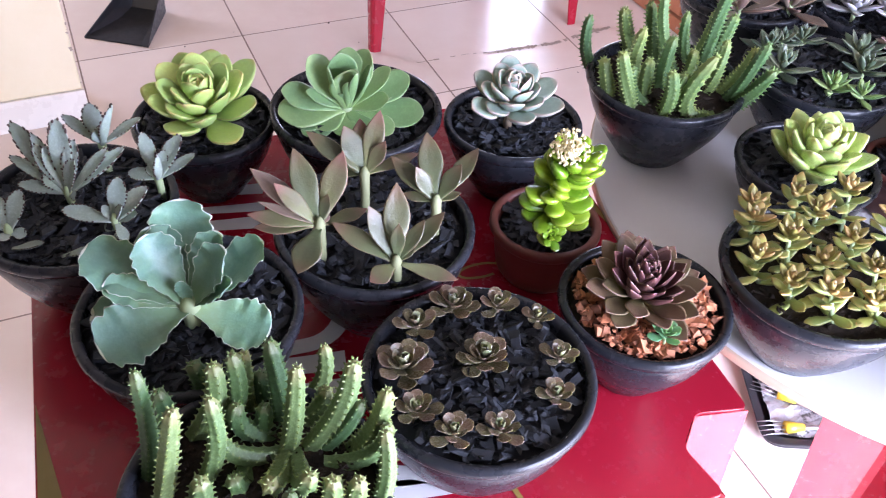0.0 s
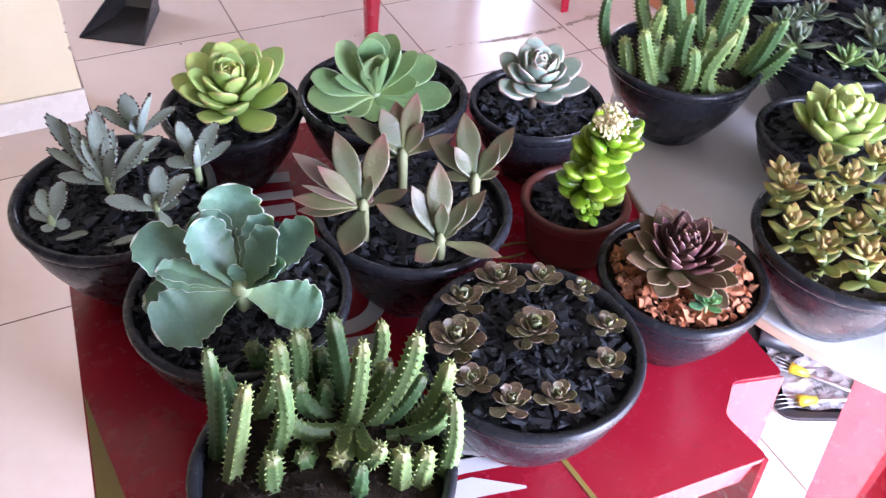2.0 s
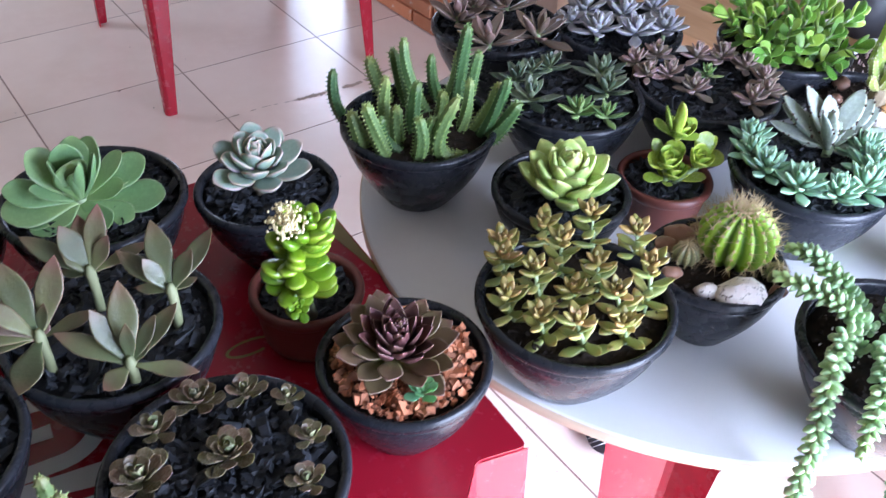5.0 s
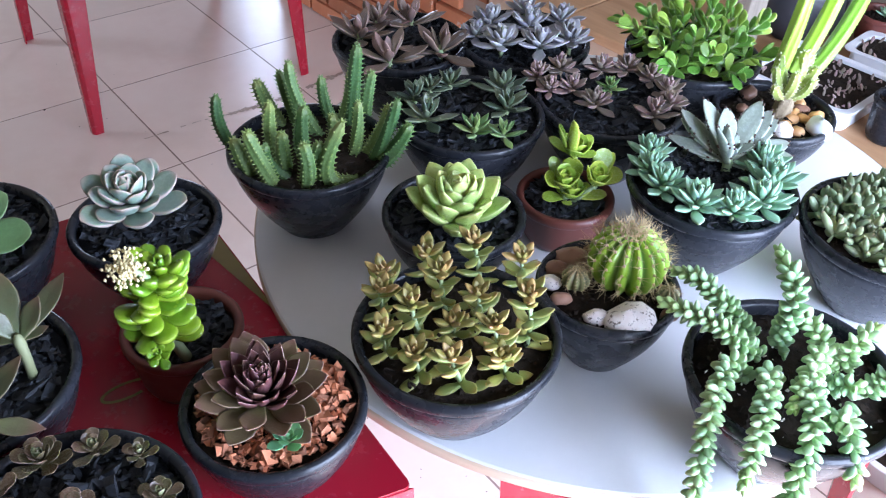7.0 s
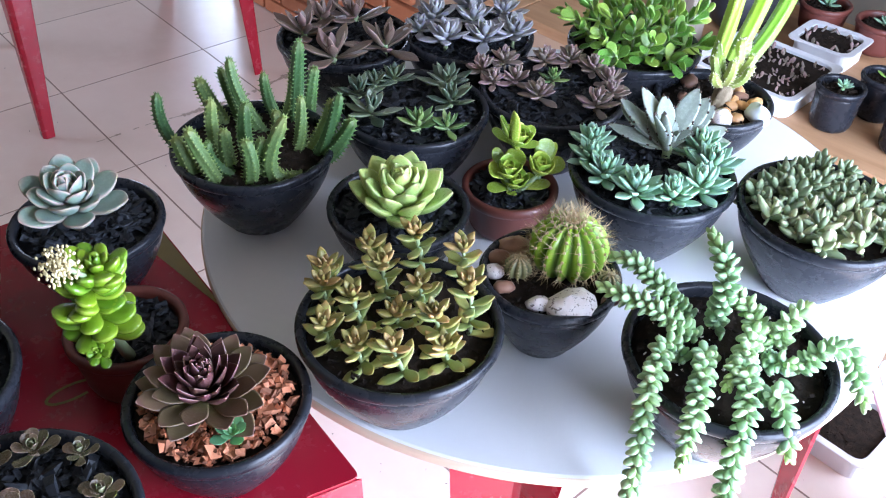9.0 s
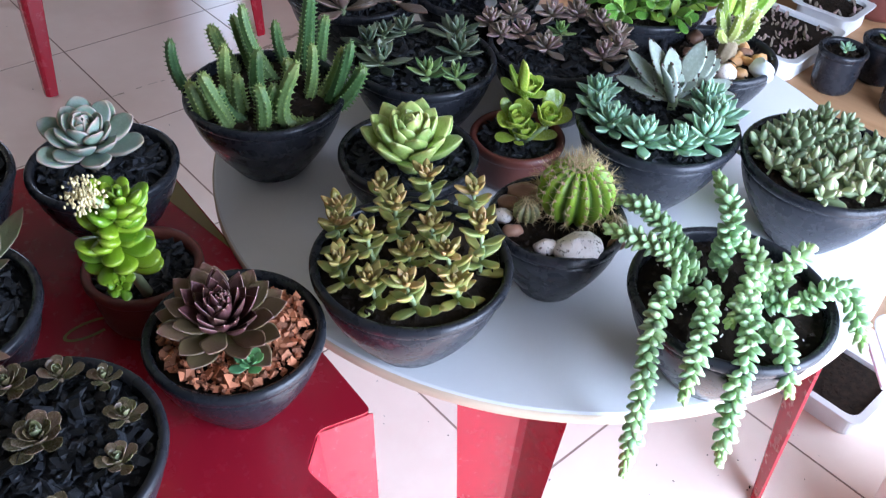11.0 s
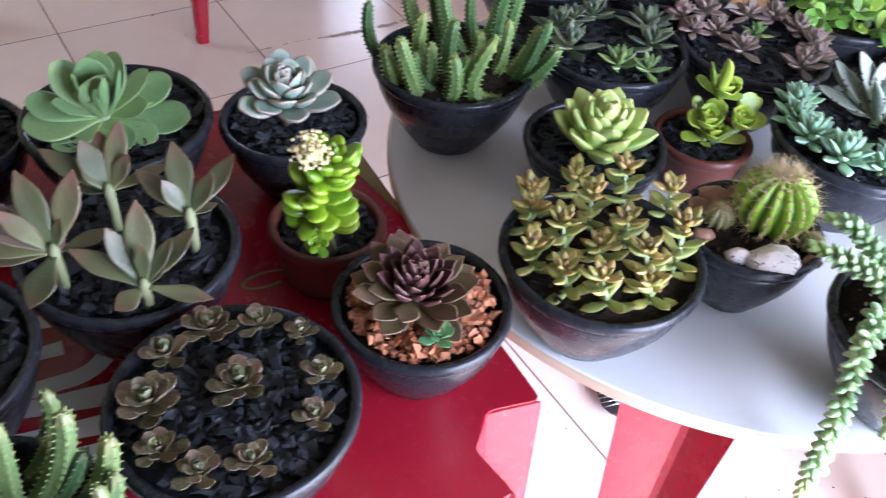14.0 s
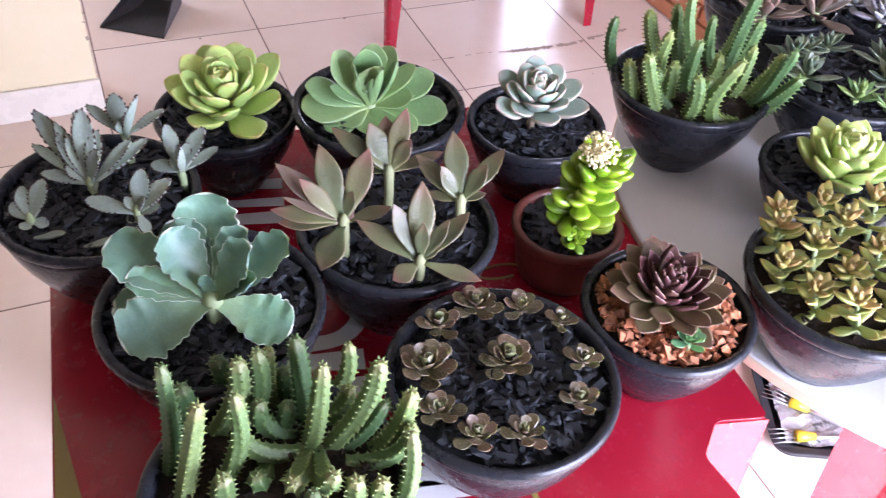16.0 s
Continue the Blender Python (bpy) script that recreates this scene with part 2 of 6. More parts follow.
M["purple_low"] = leaf_material("olive_houseleek_leaf", (0.22, 0.21, 0.07), (0.125, 0.085, 0.045), (0.28, 0.18, 0.14), (0.125, 0.06, 0.045), 0.46, edge_at=(0.93, 1.0), bloom=0.10, gloss=0.3)
M["copper"] = leaf_material("copper_rosette_leaf", (0.20, 0.19, 0.10), (0.120, 0.088, 0.052), (0.40, 0.29, 0.21), (0.16, 0.145, 0.075), 0.26, edge_at=(0.93, 1.0), tip_at=(1.1, 1.2), vary=0.28, bloom=0.08)
M["copper_heart"] = leaf_material("olive_rosette_heart_leaf", (0.24, 0.26, 0.13), (0.185, 0.20, 0.105), (0.40, 0.34, 0.24), (0.22, 0.22, 0.12), 0.24, edge_at=(0.93, 1.0), tip_at=(1.1, 1.2), vary=0.2, bloom=0.2)
M["sprout"] = leaf_material("green_sprout_leaf", (0.10, 0.26, 0.10), (0.12, 0.30, 0.13), (0.16, 0.34, 0.16), (0.14, 0.30, 0.14), 0.4)
M["tomentose"] = leaf_material("felted_leaf", (0.25, 0.30, 0.24), (0.265, 0.325, 0.27), (0.33, 0.37, 0.32), (0.27, 0.30, 0.26), 0.85, gloss=0.15, bloom=0.4)
M["silver"] = leaf_material("silver_felted_leaf", (0.22, 0.245, 0.18), (0.245, 0.285, 0.235), (0.36, 0.385, 0.33), (0.25, 0.265, 0.225), 0.85, gloss=0.15, bloom=0.5)
M["lime2"] = leaf_material("pale_lime_rosette_leaf", (0.42, 0.53, 0.16), (0.38, 0.50, 0.145), (0.56, 0.60, 0.26), (0.46, 0.50, 0.15), 0.32, edge_at=(0.93, 1.0))
M["golden"] = leaf_material("golden_sedum_leaf", (0.30, 0.37, 0.12), (0.265, 0.30, 0.075), (0.32, 0.27, 0.08), (0.33, 0.22, 0.06), 0.36, tip_at=(0.6, 1.0), vary=0.25)
M["golden_top"] = leaf_material("bronze_sedum_leaf", (0.32, 0.30, 0.09), (0.31, 0.245, 0.072), (0.36, 0.25, 0.09), (0.33, 0.19, 0.06), 0.36, vary=0.25)
M["jade"] = leaf_material("jade_leaf", (0.28, 0.39, 0.05), (0.27, 0.39, 0.045), (0.40, 0.46, 0.08), (0.34, 0.41, 0.06), 0.24, gloss=0.6, bloom=0.1)
M["bright"] = leaf_material("bright_jade_leaf", (0.23, 0.40, 0.07), (0.19, 0.36, 0.05), (0.30, 0.44, 0.10), (0.24, 0.40, 0.07), 0.28, bloom=0.15, vary=0.25)
M["chartreuse"] = leaf_material("glossy_chartreuse_leaf", (0.165, 0.26, 0.013), (0.125, 0.235, 0.008), (0.20, 0.31, 0.03), (0.14, 0.24, 0.012), 0.18, gloss=0.6, bloom=0.05)
M["dark_rosette"] = leaf_material("dark_rosette_leaf", (0.12, 0.17, 0.09), (0.078, 0.115, 0.068), (0.18, 0.21, 0.14), (0.11, 0.09, 0.065), 0.38, vary=0.4, bloom=0.12)
M["dusky"] = leaf_material("dusky_pink_leaf", (0.27, 0.23, 0.18), (0.245, 0.18, 0.155), (0.40, 0.29, 0.25), (0.33, 0.21, 0.18), 0.5, vary=0.3)
M["lilac"] = leaf_material("lilac_rosette_leaf", (0.34, 0.35, 0.34), (0.30, 0.30, 0.32), (0.42, 0.39, 0.40), (0.37, 0.33, 0.35), 0.6, vary=0.2, bloom=0.45)
M["mint"] = leaf_material("mint_rosette_leaf", (0.27, 0.43, 0.24), (0.245, 0.425, 0.285), (0.44, 0.56, 0.40), (0.38, 0.48, 0.31), 0.46, edge_at=(0.92, 1.0), bloom=0.35)
M["grape"] = leaf_material("pale_sedum_leaf", (0.31, 0.37, 0.18), (0.295, 0.355, 0.19), (0.36, 0.39, 0.24), (0.41, 0.34, 0.21), 0.46, vary=0.32, bloom=0.12)
M["donkey"] = leaf_material("donkey_tail_leaf", (0.33, 0.49, 0.21), (0.315, 0.475, 0.245), (0.40, 0.54, 0.30), (0.44, 0.56, 0.29), 0.45, vary=0.16, bloom=0.3)
M["donkey_tip"] = leaf_material("young_donkey_tail_leaf", (0.36, 0.50, 0.18), (0.36, 0.52, 0.20), (0.42, 0.54, 0.26), (0.42, 0.52, 0.22), 0.42, vary=0.15)
M["stapelia"] = leaf_material("ridged_stem_skin", (0.065, 0.112, 0.036), (0.060, 0.115, 0.034), (0.165, 0.235, 0.08), (0.15, 0.16, 0.065), 0.50, edge_at=(0.60, 1.0), vary=0.32, grain=3000, bloom=0.75)
M["stapelia_green"] = leaf_material("green_ridged_stem_skin", (0.080, 0.132, 0.036), (0.076, 0.148, 0.040), (0.23, 0.33, 0.10), (0.16, 0.21, 0.06), 0.48, edge_at=(0.58, 1.0), vary=0.32, grain=3000, bloom=0.65)
# groove shade is painted into both skins: edge darkens them between the ribs
M["barrel"] = leaf_material("barrel_skin_shaded_grooves", (0.22, 0.36, 0.03), (0.36, 0.52, 0.04), (0.15, 0.27, 0.03), (0.27, 0.29, 0.08), 0.32, edge_at=(0.30, 0.95), tip_at=(0.90, 0.99), bloom=0.1)
M["barrel_brown"] = leaf_material("brownish_skin_shaded_grooves", (0.14, 0.14, 0.05), (0.19, 0.19, 0.07), (0.12, 0.12, 0.05), (0.30, 0.22, 0.12), 0.5, edge_at=(0.30, 0.95), tip_at=(0.6, 0.98), bloom=0.2)
M["offset"] = leaf_material("tan_green_offset_skin", (0.22, 0.22, 0.08), (0.24, 0.31, 0.06), (0.52, 0.52, 0.34), (0.26, 0.33, 0.06), 0.5, edge_at=(0.55, 1.0), bloom=0.3)
M["cork"] = surface("corky_trunk", (0.20, 0.15, 0.09), (0.32, 0.25, 0.16), 300, 60, (0.7, 0.9), 0.7)
M["column"] = leaf_material("column_cactus_skin", (0.20, 0.33, 0.04), (0.23, 0.42, 0.025), (0.54, 0.60, 0.28), (0.28, 0.46, 0.04), 0.38, edge_at=(0.90, 1.0), bloom=0.1)


# ---- geometry helpers ----
class Geo:
    """Vertices, faces, their leaf colours and material slots, gathered before they become one mesh."""

    def __init__(self):
        self.v, self.f, self.c, self.m = [], [], [], []

    def add(self, other, m=None, slot=None):
        k = len(self.v)
        self.v += [m @ p for p in other.v] if m else other.v
        self.f += [tuple(i + k for i in f) for f in other.f]
        self.c += other.c
        self.m += other.m if slot is None else [slot] * len(other.f)
        return self

    def mesh(self, name, mats, smooth=True):
        me = bpy.data.meshes.new(name)
        me.from_pydata([tuple(p) for p in self.v], [], self.f)
        for mt in mats:
            me.materials.append(mt)
        if smooth:
            me.polygons.foreach_set("use_smooth", [True] * len(me.polygons))
        if len(mats) > 1:
            me.polygons.foreach_set("material_index", self.m)
        if any(self.c):
            a = me.color_attributes.new("leaf", "FLOAT_COLOR", "POINT")
            a.data.foreach_set("color", [x for c in self.c for x in ((c or (0.5, 0, 0))[0], (c or (0.5, 0, 0))[1], 0, 1)])
        me.update()
        return me


def put_face(g, ids, slot=0):
    g.f.append(tuple(ids))
    g.m.append(slot)


def lathe(profile, n=48, wobble=0.0):
    """A profile of (radius, height) turned round z; ends on the axis close it."""
    g = Geo()
    rows = []
    for r, z in profile:
        if r < 1e-6:
            rows.append([len(g.v)])
            g.v.append(Vector((0, 0, z)))
        else:
            rows.append(list(range(len(g.v), len(g.v) + n)))
            for i in range(n):
                a = 2 * math.pi * i / n
                q = r * (1 + wobble * math.sin(2 * a + 0.7))
                g.v.append(Vector((q * math.cos(a), q * math.sin(a), z)))
    for a, b in zip(rows, rows[1:]):
        for i in range(n):
            j = (i + 1) % n
            if len(a) == 1:
                put_face(g, (a[0], b[j], b[i]))
            elif len(b) == 1:
                put_face(g, (a[i], a[j], b[0]))
            else:
                put_face(g, (a[i], a[j], b[j], b[i]))
    g.c = [None] * len(g.v)
    return g


def tube(points, radii, n=8, colour=None):
    """A round tube along points, closed at both ends."""
    g = Geo()
    pts = [Vector(p) for p in points]
    side = Vector((1, 0, 0))
    for i, p in enumerate(pts):
        d = (pts[min(i + 1, len(pts) - 1)] - pts[max(i - 1, 0)]).normalized()
        if abs(d.dot(side)) > 0.95:
            side = Vector((0, 1, 0))
        side = (side - d * side.dot(d)).normalized()
        up = d.cross(side)
        for k in range(n):
            a = 2 * math.pi * k / n
            g.v.append(p + (side * math.cos(a) + up * math.sin(a)) * radii[i])
            g.c.append((colour or (i / max(1, len(pts) - 1), 0, 0)))
    for i in range(len(pts) - 1):
        for k in range(n):
            j = (k + 1) % n
            put_face(g, (i * n + k, i * n + j, (i + 1) * n + j, (i + 1) * n + k))
    put_face(g, range(n - 1, -1, -1))
    put_face(g, range((len(pts) - 1) * n, len(pts) * n))
    return g


def box(x0, x1, y0, y1, z0, z1, bevel=0.0):
    """A block with bevelled edges."""
    bm = bmesh.new()
    bmesh.ops.create_cube(bm, size=1)
    for v in bm.verts:
        v.co = Vector(((x0 + x1) / 2 + v.co.x * (x1 - x0), (y0 + y1) / 2 + v.co.y * (y1 - y0), (z0 + z1) / 2 + v.co.z * (z1 - z0)))
    if bevel:
        bmesh.ops.bevel(bm, geom=bm.edges[:], offset=bevel, segments=2, affect="EDGES", profile=0.5)
    g = Geo()
    bm.verts.index_update()
    g.v = [v.co.copy() for v in bm.verts]
    for f in bm.faces:
        put_face(g, [v.index for v in f.verts])
    g.c = [None] * len(g.v)
    bm.free()
    return g


def prism(outline, z0, z1):
    """A flat outline, given anticlockwise, raised from z0 to z1."""
    g, n = Geo(), len(outline)
    g.v = [Vector((x, y, z0)) for x, y in outline] + [Vector((x, y, z1)) for x, y in outline]
    put_face(g, range(n - 1, -1, -1))
    put_face(g, range(n, 2 * n))
    for i in range(n):
        put_face(g, (i, (i + 1) % n, n + (i + 1) % n, n + i))
    g.c = [None] * len(g.v)
    return g


def pebble(rng, size, squash=0.6, n=(7, 10)):
    """A rounded, uneven stone."""
    g = Geo()
    rings, seg = n
    ph = [rng.uniform(0, 6.28) for _ in range(4)]
    for i in range(rings + 1):
        t = math.pi * i / rings
        for k in range(seg):
            a = 2 * math.pi * k / seg
            q = 1 + 0.10 * math.sin(2 * a + ph[0]) + 0.08 * math.sin(3 * a + 2 * t + ph[1]) + 0.07 * math.cos(2 * t + ph[2])
            g.v.append(Vector((math.sin(t) * math.cos(a) * q, math.sin(t) * math.sin(a) * q * 0.78, math.cos(t) * squash * q)) * size)
    for i in range(rings):
        for k in range(seg):
            j = (k + 1) % seg
            put_face(g, (i * seg + k, (i + 1) * seg + k, (i + 1) * seg + j, i * seg + j))
    g.c = [None] * len(g.v)
    return g


def chunk(rng, size, slim=1.9, flat=1.0):
    """An angular splinter with eight uneven corners."""
    g = Geo()
    sx, sy, sz = size * rng.uniform(0.5, slim), size * rng.uniform(0.35, 0.85), size * rng.uniform(0.3, 0.65) * flat
    lean = rng.uniform(-0.5, 0.5)
    for z in (-1, 1):
        for x, y in ((-1, -1), (1, -1), (1, 1), (-1, 1)):
            q = rng.uniform(0.35, 1.0)
            g.v.append(Vector((x * sx * q * rng.uniform(0.5, 1) + z * lean * sx * 0.4, y * sy * q, z * sz * rng.uniform(0.3, 1))))
    for f in ((3, 2, 1, 0), (4, 5, 6, 7), (0, 1, 5, 4), (1, 2, 6, 5), (2, 3, 7, 6), (3, 0, 4, 7)):
        put_face(g, f)
    g.c = [None] * 8
    return g


def part(name, mesh, parent, label="", m=None, kind=""):
    ob = new(name, mesh)
    ob.parent = parent
    if m is not None:
        ob.matrix_basis = m
    return tagged(ob, label, kind=kind)


def thing(name, place, label, category, group="", turn=0.0):
    ob = new(name)
    ob.empty_display_size = 0.03
    ob.matrix_basis = pose(*place, 0, 0, turn)
    return tagged(ob, label, category, group)


def structure(name, mesh, label="", m=None):
    ob = new(name, mesh)
    if m is not None:
        ob.matrix_basis = m
    return tagged(ob, label, kind="structure")


# ---- the room ----
GRID = math.degrees(math.atan2(0.265, 0.48))       # the tiles' direction
SIDE_U, SIDE_V = 0.532, 0.5495
ORIGIN = Vector((-0.340, 2.886, 0))                 # one crossing of the joints
room = pose(*ORIGIN, 0, 0, GRID)

structure("floor", box(-4.6, 2.5, -0.65, 6.55, -0.12, -0.0005).mesh("floor", [M["grout"]], False), "glossy pale beige ceramic floor with brown grout joints")
floor_ob = bpy.data.objects["floor"]

# unseen walls, tile-aligned, added to shape the daylight; only the cream stub is seen
H = 2.8


def wall(name, x0, x1, y0, y1, z0=0.0, z1=H, label="unseen wall added to shape the daylight"):
    structure(name, box(x0, x1, y0, y1, z0, z1).mesh(name, [M["unseen_wall"]], False), label)


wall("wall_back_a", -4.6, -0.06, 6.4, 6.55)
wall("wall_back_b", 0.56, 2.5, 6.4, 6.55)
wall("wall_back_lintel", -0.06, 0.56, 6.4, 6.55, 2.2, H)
# the gap in the left wall is made up for the fill lamp
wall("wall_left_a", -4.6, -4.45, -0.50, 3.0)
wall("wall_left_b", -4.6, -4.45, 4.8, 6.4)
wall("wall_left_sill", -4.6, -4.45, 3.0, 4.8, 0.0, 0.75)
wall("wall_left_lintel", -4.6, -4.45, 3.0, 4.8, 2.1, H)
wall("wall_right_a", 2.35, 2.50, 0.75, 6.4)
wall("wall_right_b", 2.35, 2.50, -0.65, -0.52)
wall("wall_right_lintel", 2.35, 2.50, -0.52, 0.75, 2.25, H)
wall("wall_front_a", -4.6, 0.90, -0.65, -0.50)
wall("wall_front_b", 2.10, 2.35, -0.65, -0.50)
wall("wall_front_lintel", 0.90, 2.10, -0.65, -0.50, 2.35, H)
structure("ceiling", box(-4.6, 2.5, -0.65, 6.55, H, H + 0.12).mesh("ceiling", [M["unseen_wall"]], False), "unseen dark ceiling added over the room")
structure("ground", box(-60, 60, -60, 60, -0.3, -0.14).mesh("ground", [M["mortar"]], False), "bare ground outside")

# cream wall end with its baseboard
stub = pose(-1.116, 2.075, 0, 0, 0, GRID)
structure("wall_stub", box(-2.4, 0.0, 0.0, 0.16, 0.0, H, 0.006).mesh("wall_stub", [M["cream_wall"]], False), "cream painted wall end with chipped corner", stub)
skirt = structure("baseboard", box(-2.4, 0.006, -0.012, -0.001, 0.0, 0.10, 0.002).mesh("baseboard", [M["base_tile"]], False), "white tile baseboard along the cream wall", stub)
rng = random.Random(5)
chips = Geo()
for i in range(16):
    z = 0.11 + 0.75 * rng.random() ** 1.5
    q = chunk(rng, 0.008, 1.4, 0.5)
    chips.add(q, Matrix.Translation((-0.002 + rng.uniform(-0.003, 0.001), rng.uniform(0.0, 0.02), z)) @ pose(0, 0, 0, 90, rng.uniform(0, 90), 0))
part("chipped_plaster", chips.mesh("chipped_plaster", [M["mortar"]], False), bpy.data.objects["wall_stub"], "bare grey chips on the corner")

# crack across the floor with a grey repair
pts = [(-0.20, 2.555), (-0.04, 2.643), (0.06, 2.678), (0.15, 2.722), (0.26, 2.775), (0.35, 2.850), (0.46, 2.930)]
crack = Geo()
rng = random.Random(9)
for (xa, ya), (xb, yb) in zip(pts, pts[1:]):
    n = 9
    for k in range(n):
        if rng.random() < (0.45 if xa < 0 else 0.08):
            continue
        t0, t1 = k / n, (k + 0.96) / n
        wide = (0.003 if xa < 0 else 0.010) * rng.uniform(0.5, 1.4)
        a, b = Vector((xa + (xb - xa) * t0, ya + (yb - ya) * t0, 0.0012)), Vector((xa + (xb - xa) * t1, ya + (yb - ya) * t1, 0.0012))
        s = Vector((-(yb - ya), xb - xa, 0)).normalized() * wide
        j = [rng.uniform(0.5, 1.3) for _ in range(4)]
        k0 = len(crack.v)
        crack.v += [a - s * j[0], b - s * j[1], b + s * j[2], a + s * j[3]]
        put_face(crack, (k0, k0 + 1, k0 + 2, k0 + 3))
crack.c = [None] * len(crack.v)
structure("floor_crack", crack.mesh("floor_crack", [M["mortar"]], False), "grey filled crack across the floor tiles")

# ---- brick bench with a wooden plank ----
BD = math.degrees(math.atan2(-0.8535, 0.521))
bench = thing("brick_bench", (0.41, 3.38, 0), "low brick bench topped with a worn wooden plank", "bench", turn=BD)
part("core", box(-0.35, 0.93, 0.022, 0.5, 0.0, 0.445).mesh("bench_core", [M["mortar"]], False), bench, "rough mortar core")
part("front", box(0.932, 2.618, -0.010, 0.07, 0.0, 0.445, 0.003).mesh("bench_front", [M["tan_board"]], False), bench, "stained tan board front")
part("core", box(2.62, 2.80, 0.022, 0.5, 0.0, 0.445).mesh("bench_core", [M["mortar"]], False), bench, "rough mortar core")
for k, (a, b) in enumerate(((-0.4, 1.25), (1.255, 2.85))):
    part("plank", box(a, b, -0.03, 0.66, 0.447, 0.48, 0.004).mesh("plank", [M["wood"]], False), bench, "sun-worn brown wooden plank")

# ---- red plastic tables ----


def rounded(points, r=0.012, n=3):
    """An outline with its corners rounded."""
    out = []
    m = len(points)
    for i in range(m):
        p, a, b = Vector(points[i]), Vector(points[i - 1]), Vector(points[(i + 1) % m])
        da, db = (a - p), (b - p)
        q = min(r, da.length * 0.4, db.length * 0.4)
        s, e = p + da.normalized() * q, p + db.normalized() * q
        for k in range(n + 1):
            t = k / n
            out.append(tuple((1 - t) ** 2 * s + 2 * t * (1 - t) * p + t * t * e))
    return out


def notched(h, a, b):
    """A square outline with a re-entrant notch at each corner."""
    one = [(h, -h + a), (h - b * 0.72, -h + a + 0.012), (h - a - 0.012, -h + b * 0.72), (h - a, -h)]
    out = []
    for k in range(4):
        c, s = math.cos(-k * math.pi / 2), math.sin(-k * math.pi / 2)
        out += [(x * c - y * s, x * s + y * c) for x, y in one]
    return out[::-1]


def sheet_leg(line_top, line_bottom, z_top, thick=0.005):
    """A folded plastic sheet from the line at the top to the line on the floor."""
    g = Geo()
    rows = 7
    n = len(line_top)
    for inner in (0, 1):
        for r in range(rows):
            t = r / (rows - 1)
            for p, q in zip(line_top, line_bottom):
                x, y = p[0] + (q[0] - p[0]) * t, p[1] + (q[1] - p[1]) * t
                d = Vector((x, y)).normalized() * thick * inner
                g.v.append(Vector((x - d.x, y - d.y, z_top * (1 - t))))
    o = rows * n
    for r in range(rows - 1):
        for k in range(n - 1):
            a = r * n + k
            put_face(g, (a, a + 1, a + n + 1, a + n))
            put_face(g, (o + a, o + a + n, o + a + n + 1, o + a + 1))
        for k in (0, n - 1):
            a = r * n + k
            put_face(g, (a, a + n, o + a + n, o + a) if k == 0 else (a, o + a, o + a + n, a + n))
    a = (rows - 1) * n
    for k in range(n - 1):
        put_face(g, (a + k, a + k + 1, o + a + k + 1, o + a + k))
    g.c = [None] * len(g.v)
    return g


def plastic_table(place, turn, half, top, label, cut=False, group="red plastic tables", plain=False):
    """A monobloc plastic table; cut: tapered legs folded inwards at cut corners, else a folded leg in a corner notch."""
    ob = thing("plastic_table", place, label, "table", group, turn)
    h = half
    if cut:
        c = 0.10
        outline = [(h, -h + c), (h, h - c), (h - c, h), (-h + c, h), (-h, h - c), (-h, -h + c), (-h + c, -h), (h - c, -h)]
        l_top = [(h, -h + 0.10), (h - 0.056, -h + 0.087), (h - 0.064, -h + 0.080), (h - 0.10, -h)]
        l_low = [(h - 0.012, -h + 0.036), (h - 0.028, -h + 0.036), (h - 0.032, -h + 0.032), (h - 0.046, -h + 0.012)]
    else:
        a, b = 0.088, 0.088
        outline = notched(h, a, b)
        l_top = [(h + 0.001, -h + a - 0.001), (h - b * 0.72, -h + a + 0.010), (h - a - 0.010, -h + b * 0.72), (h - a + 0.001, -h - 0.001)]
        l_low = [(h + 0.008, -h + a * 0.55), (h - b * 0.30, -h + a * 0.60), (h - a * 0.60, -h + b * 0.30), (h - a * 0.55, -h - 0.008)]
    if plain:
        outline = [(h, -h), (h, h), (-h, h), (-h, -h)]
        l_top = [(h, -h + 0.085), (h, -h + 0.02), (h - 0.006, -h + 0.006), (h - 0.02, -h), (h - 0.085, -h)]
        l_low = [(h + 0.012, -h + 0.020), (h + 0.012, -h - 0.002), (h + 0.008, -h - 0.008), (h + 0.002, -h - 0.012), (h - 0.020, -h - 0.012)]
    top_out = rounded(outline, 0.010, 3)
    g = prism(top_out, top - 0.006, top)
    g.add(prism([(x * 0.994, y * 0.994) for x, y in top_out], top - 0.012, top - 0.006))
    part("tabletop", g.mesh("tabletop", [M["red"]], False), ob, "glossy red plastic top")
    # skirt under the rim
    sk = Geo()
    n = len(top_out)
    for (sc, z) in ((0.990, top - 0.010), (0.978, top - 0.052), (0.968, top - 0.052), (0.972, top - 0.010)):
        sk.v += [Vector((x * sc, y * sc, z)) for x, y in top_out]
    for i in range(n):
        j = (i + 1) % n
        for k in range(3):
            put_face(sk, (k * n + i, (k + 1) * n + i, (k + 1) * n + j, k * n + j))
    sk.c = [None] * len(sk.v)
    part("skirt", sk.mesh("skirt", [M["red"]], False), ob)
    leg = sheet_leg(l_top, l_low, top - 0.004).mesh("table_leg", [M["red"]], False)
    for k in range(4):
        part("leg", leg, ob, m=pose(0, 0, 0, 0, 0, 90 * k))
    return ob


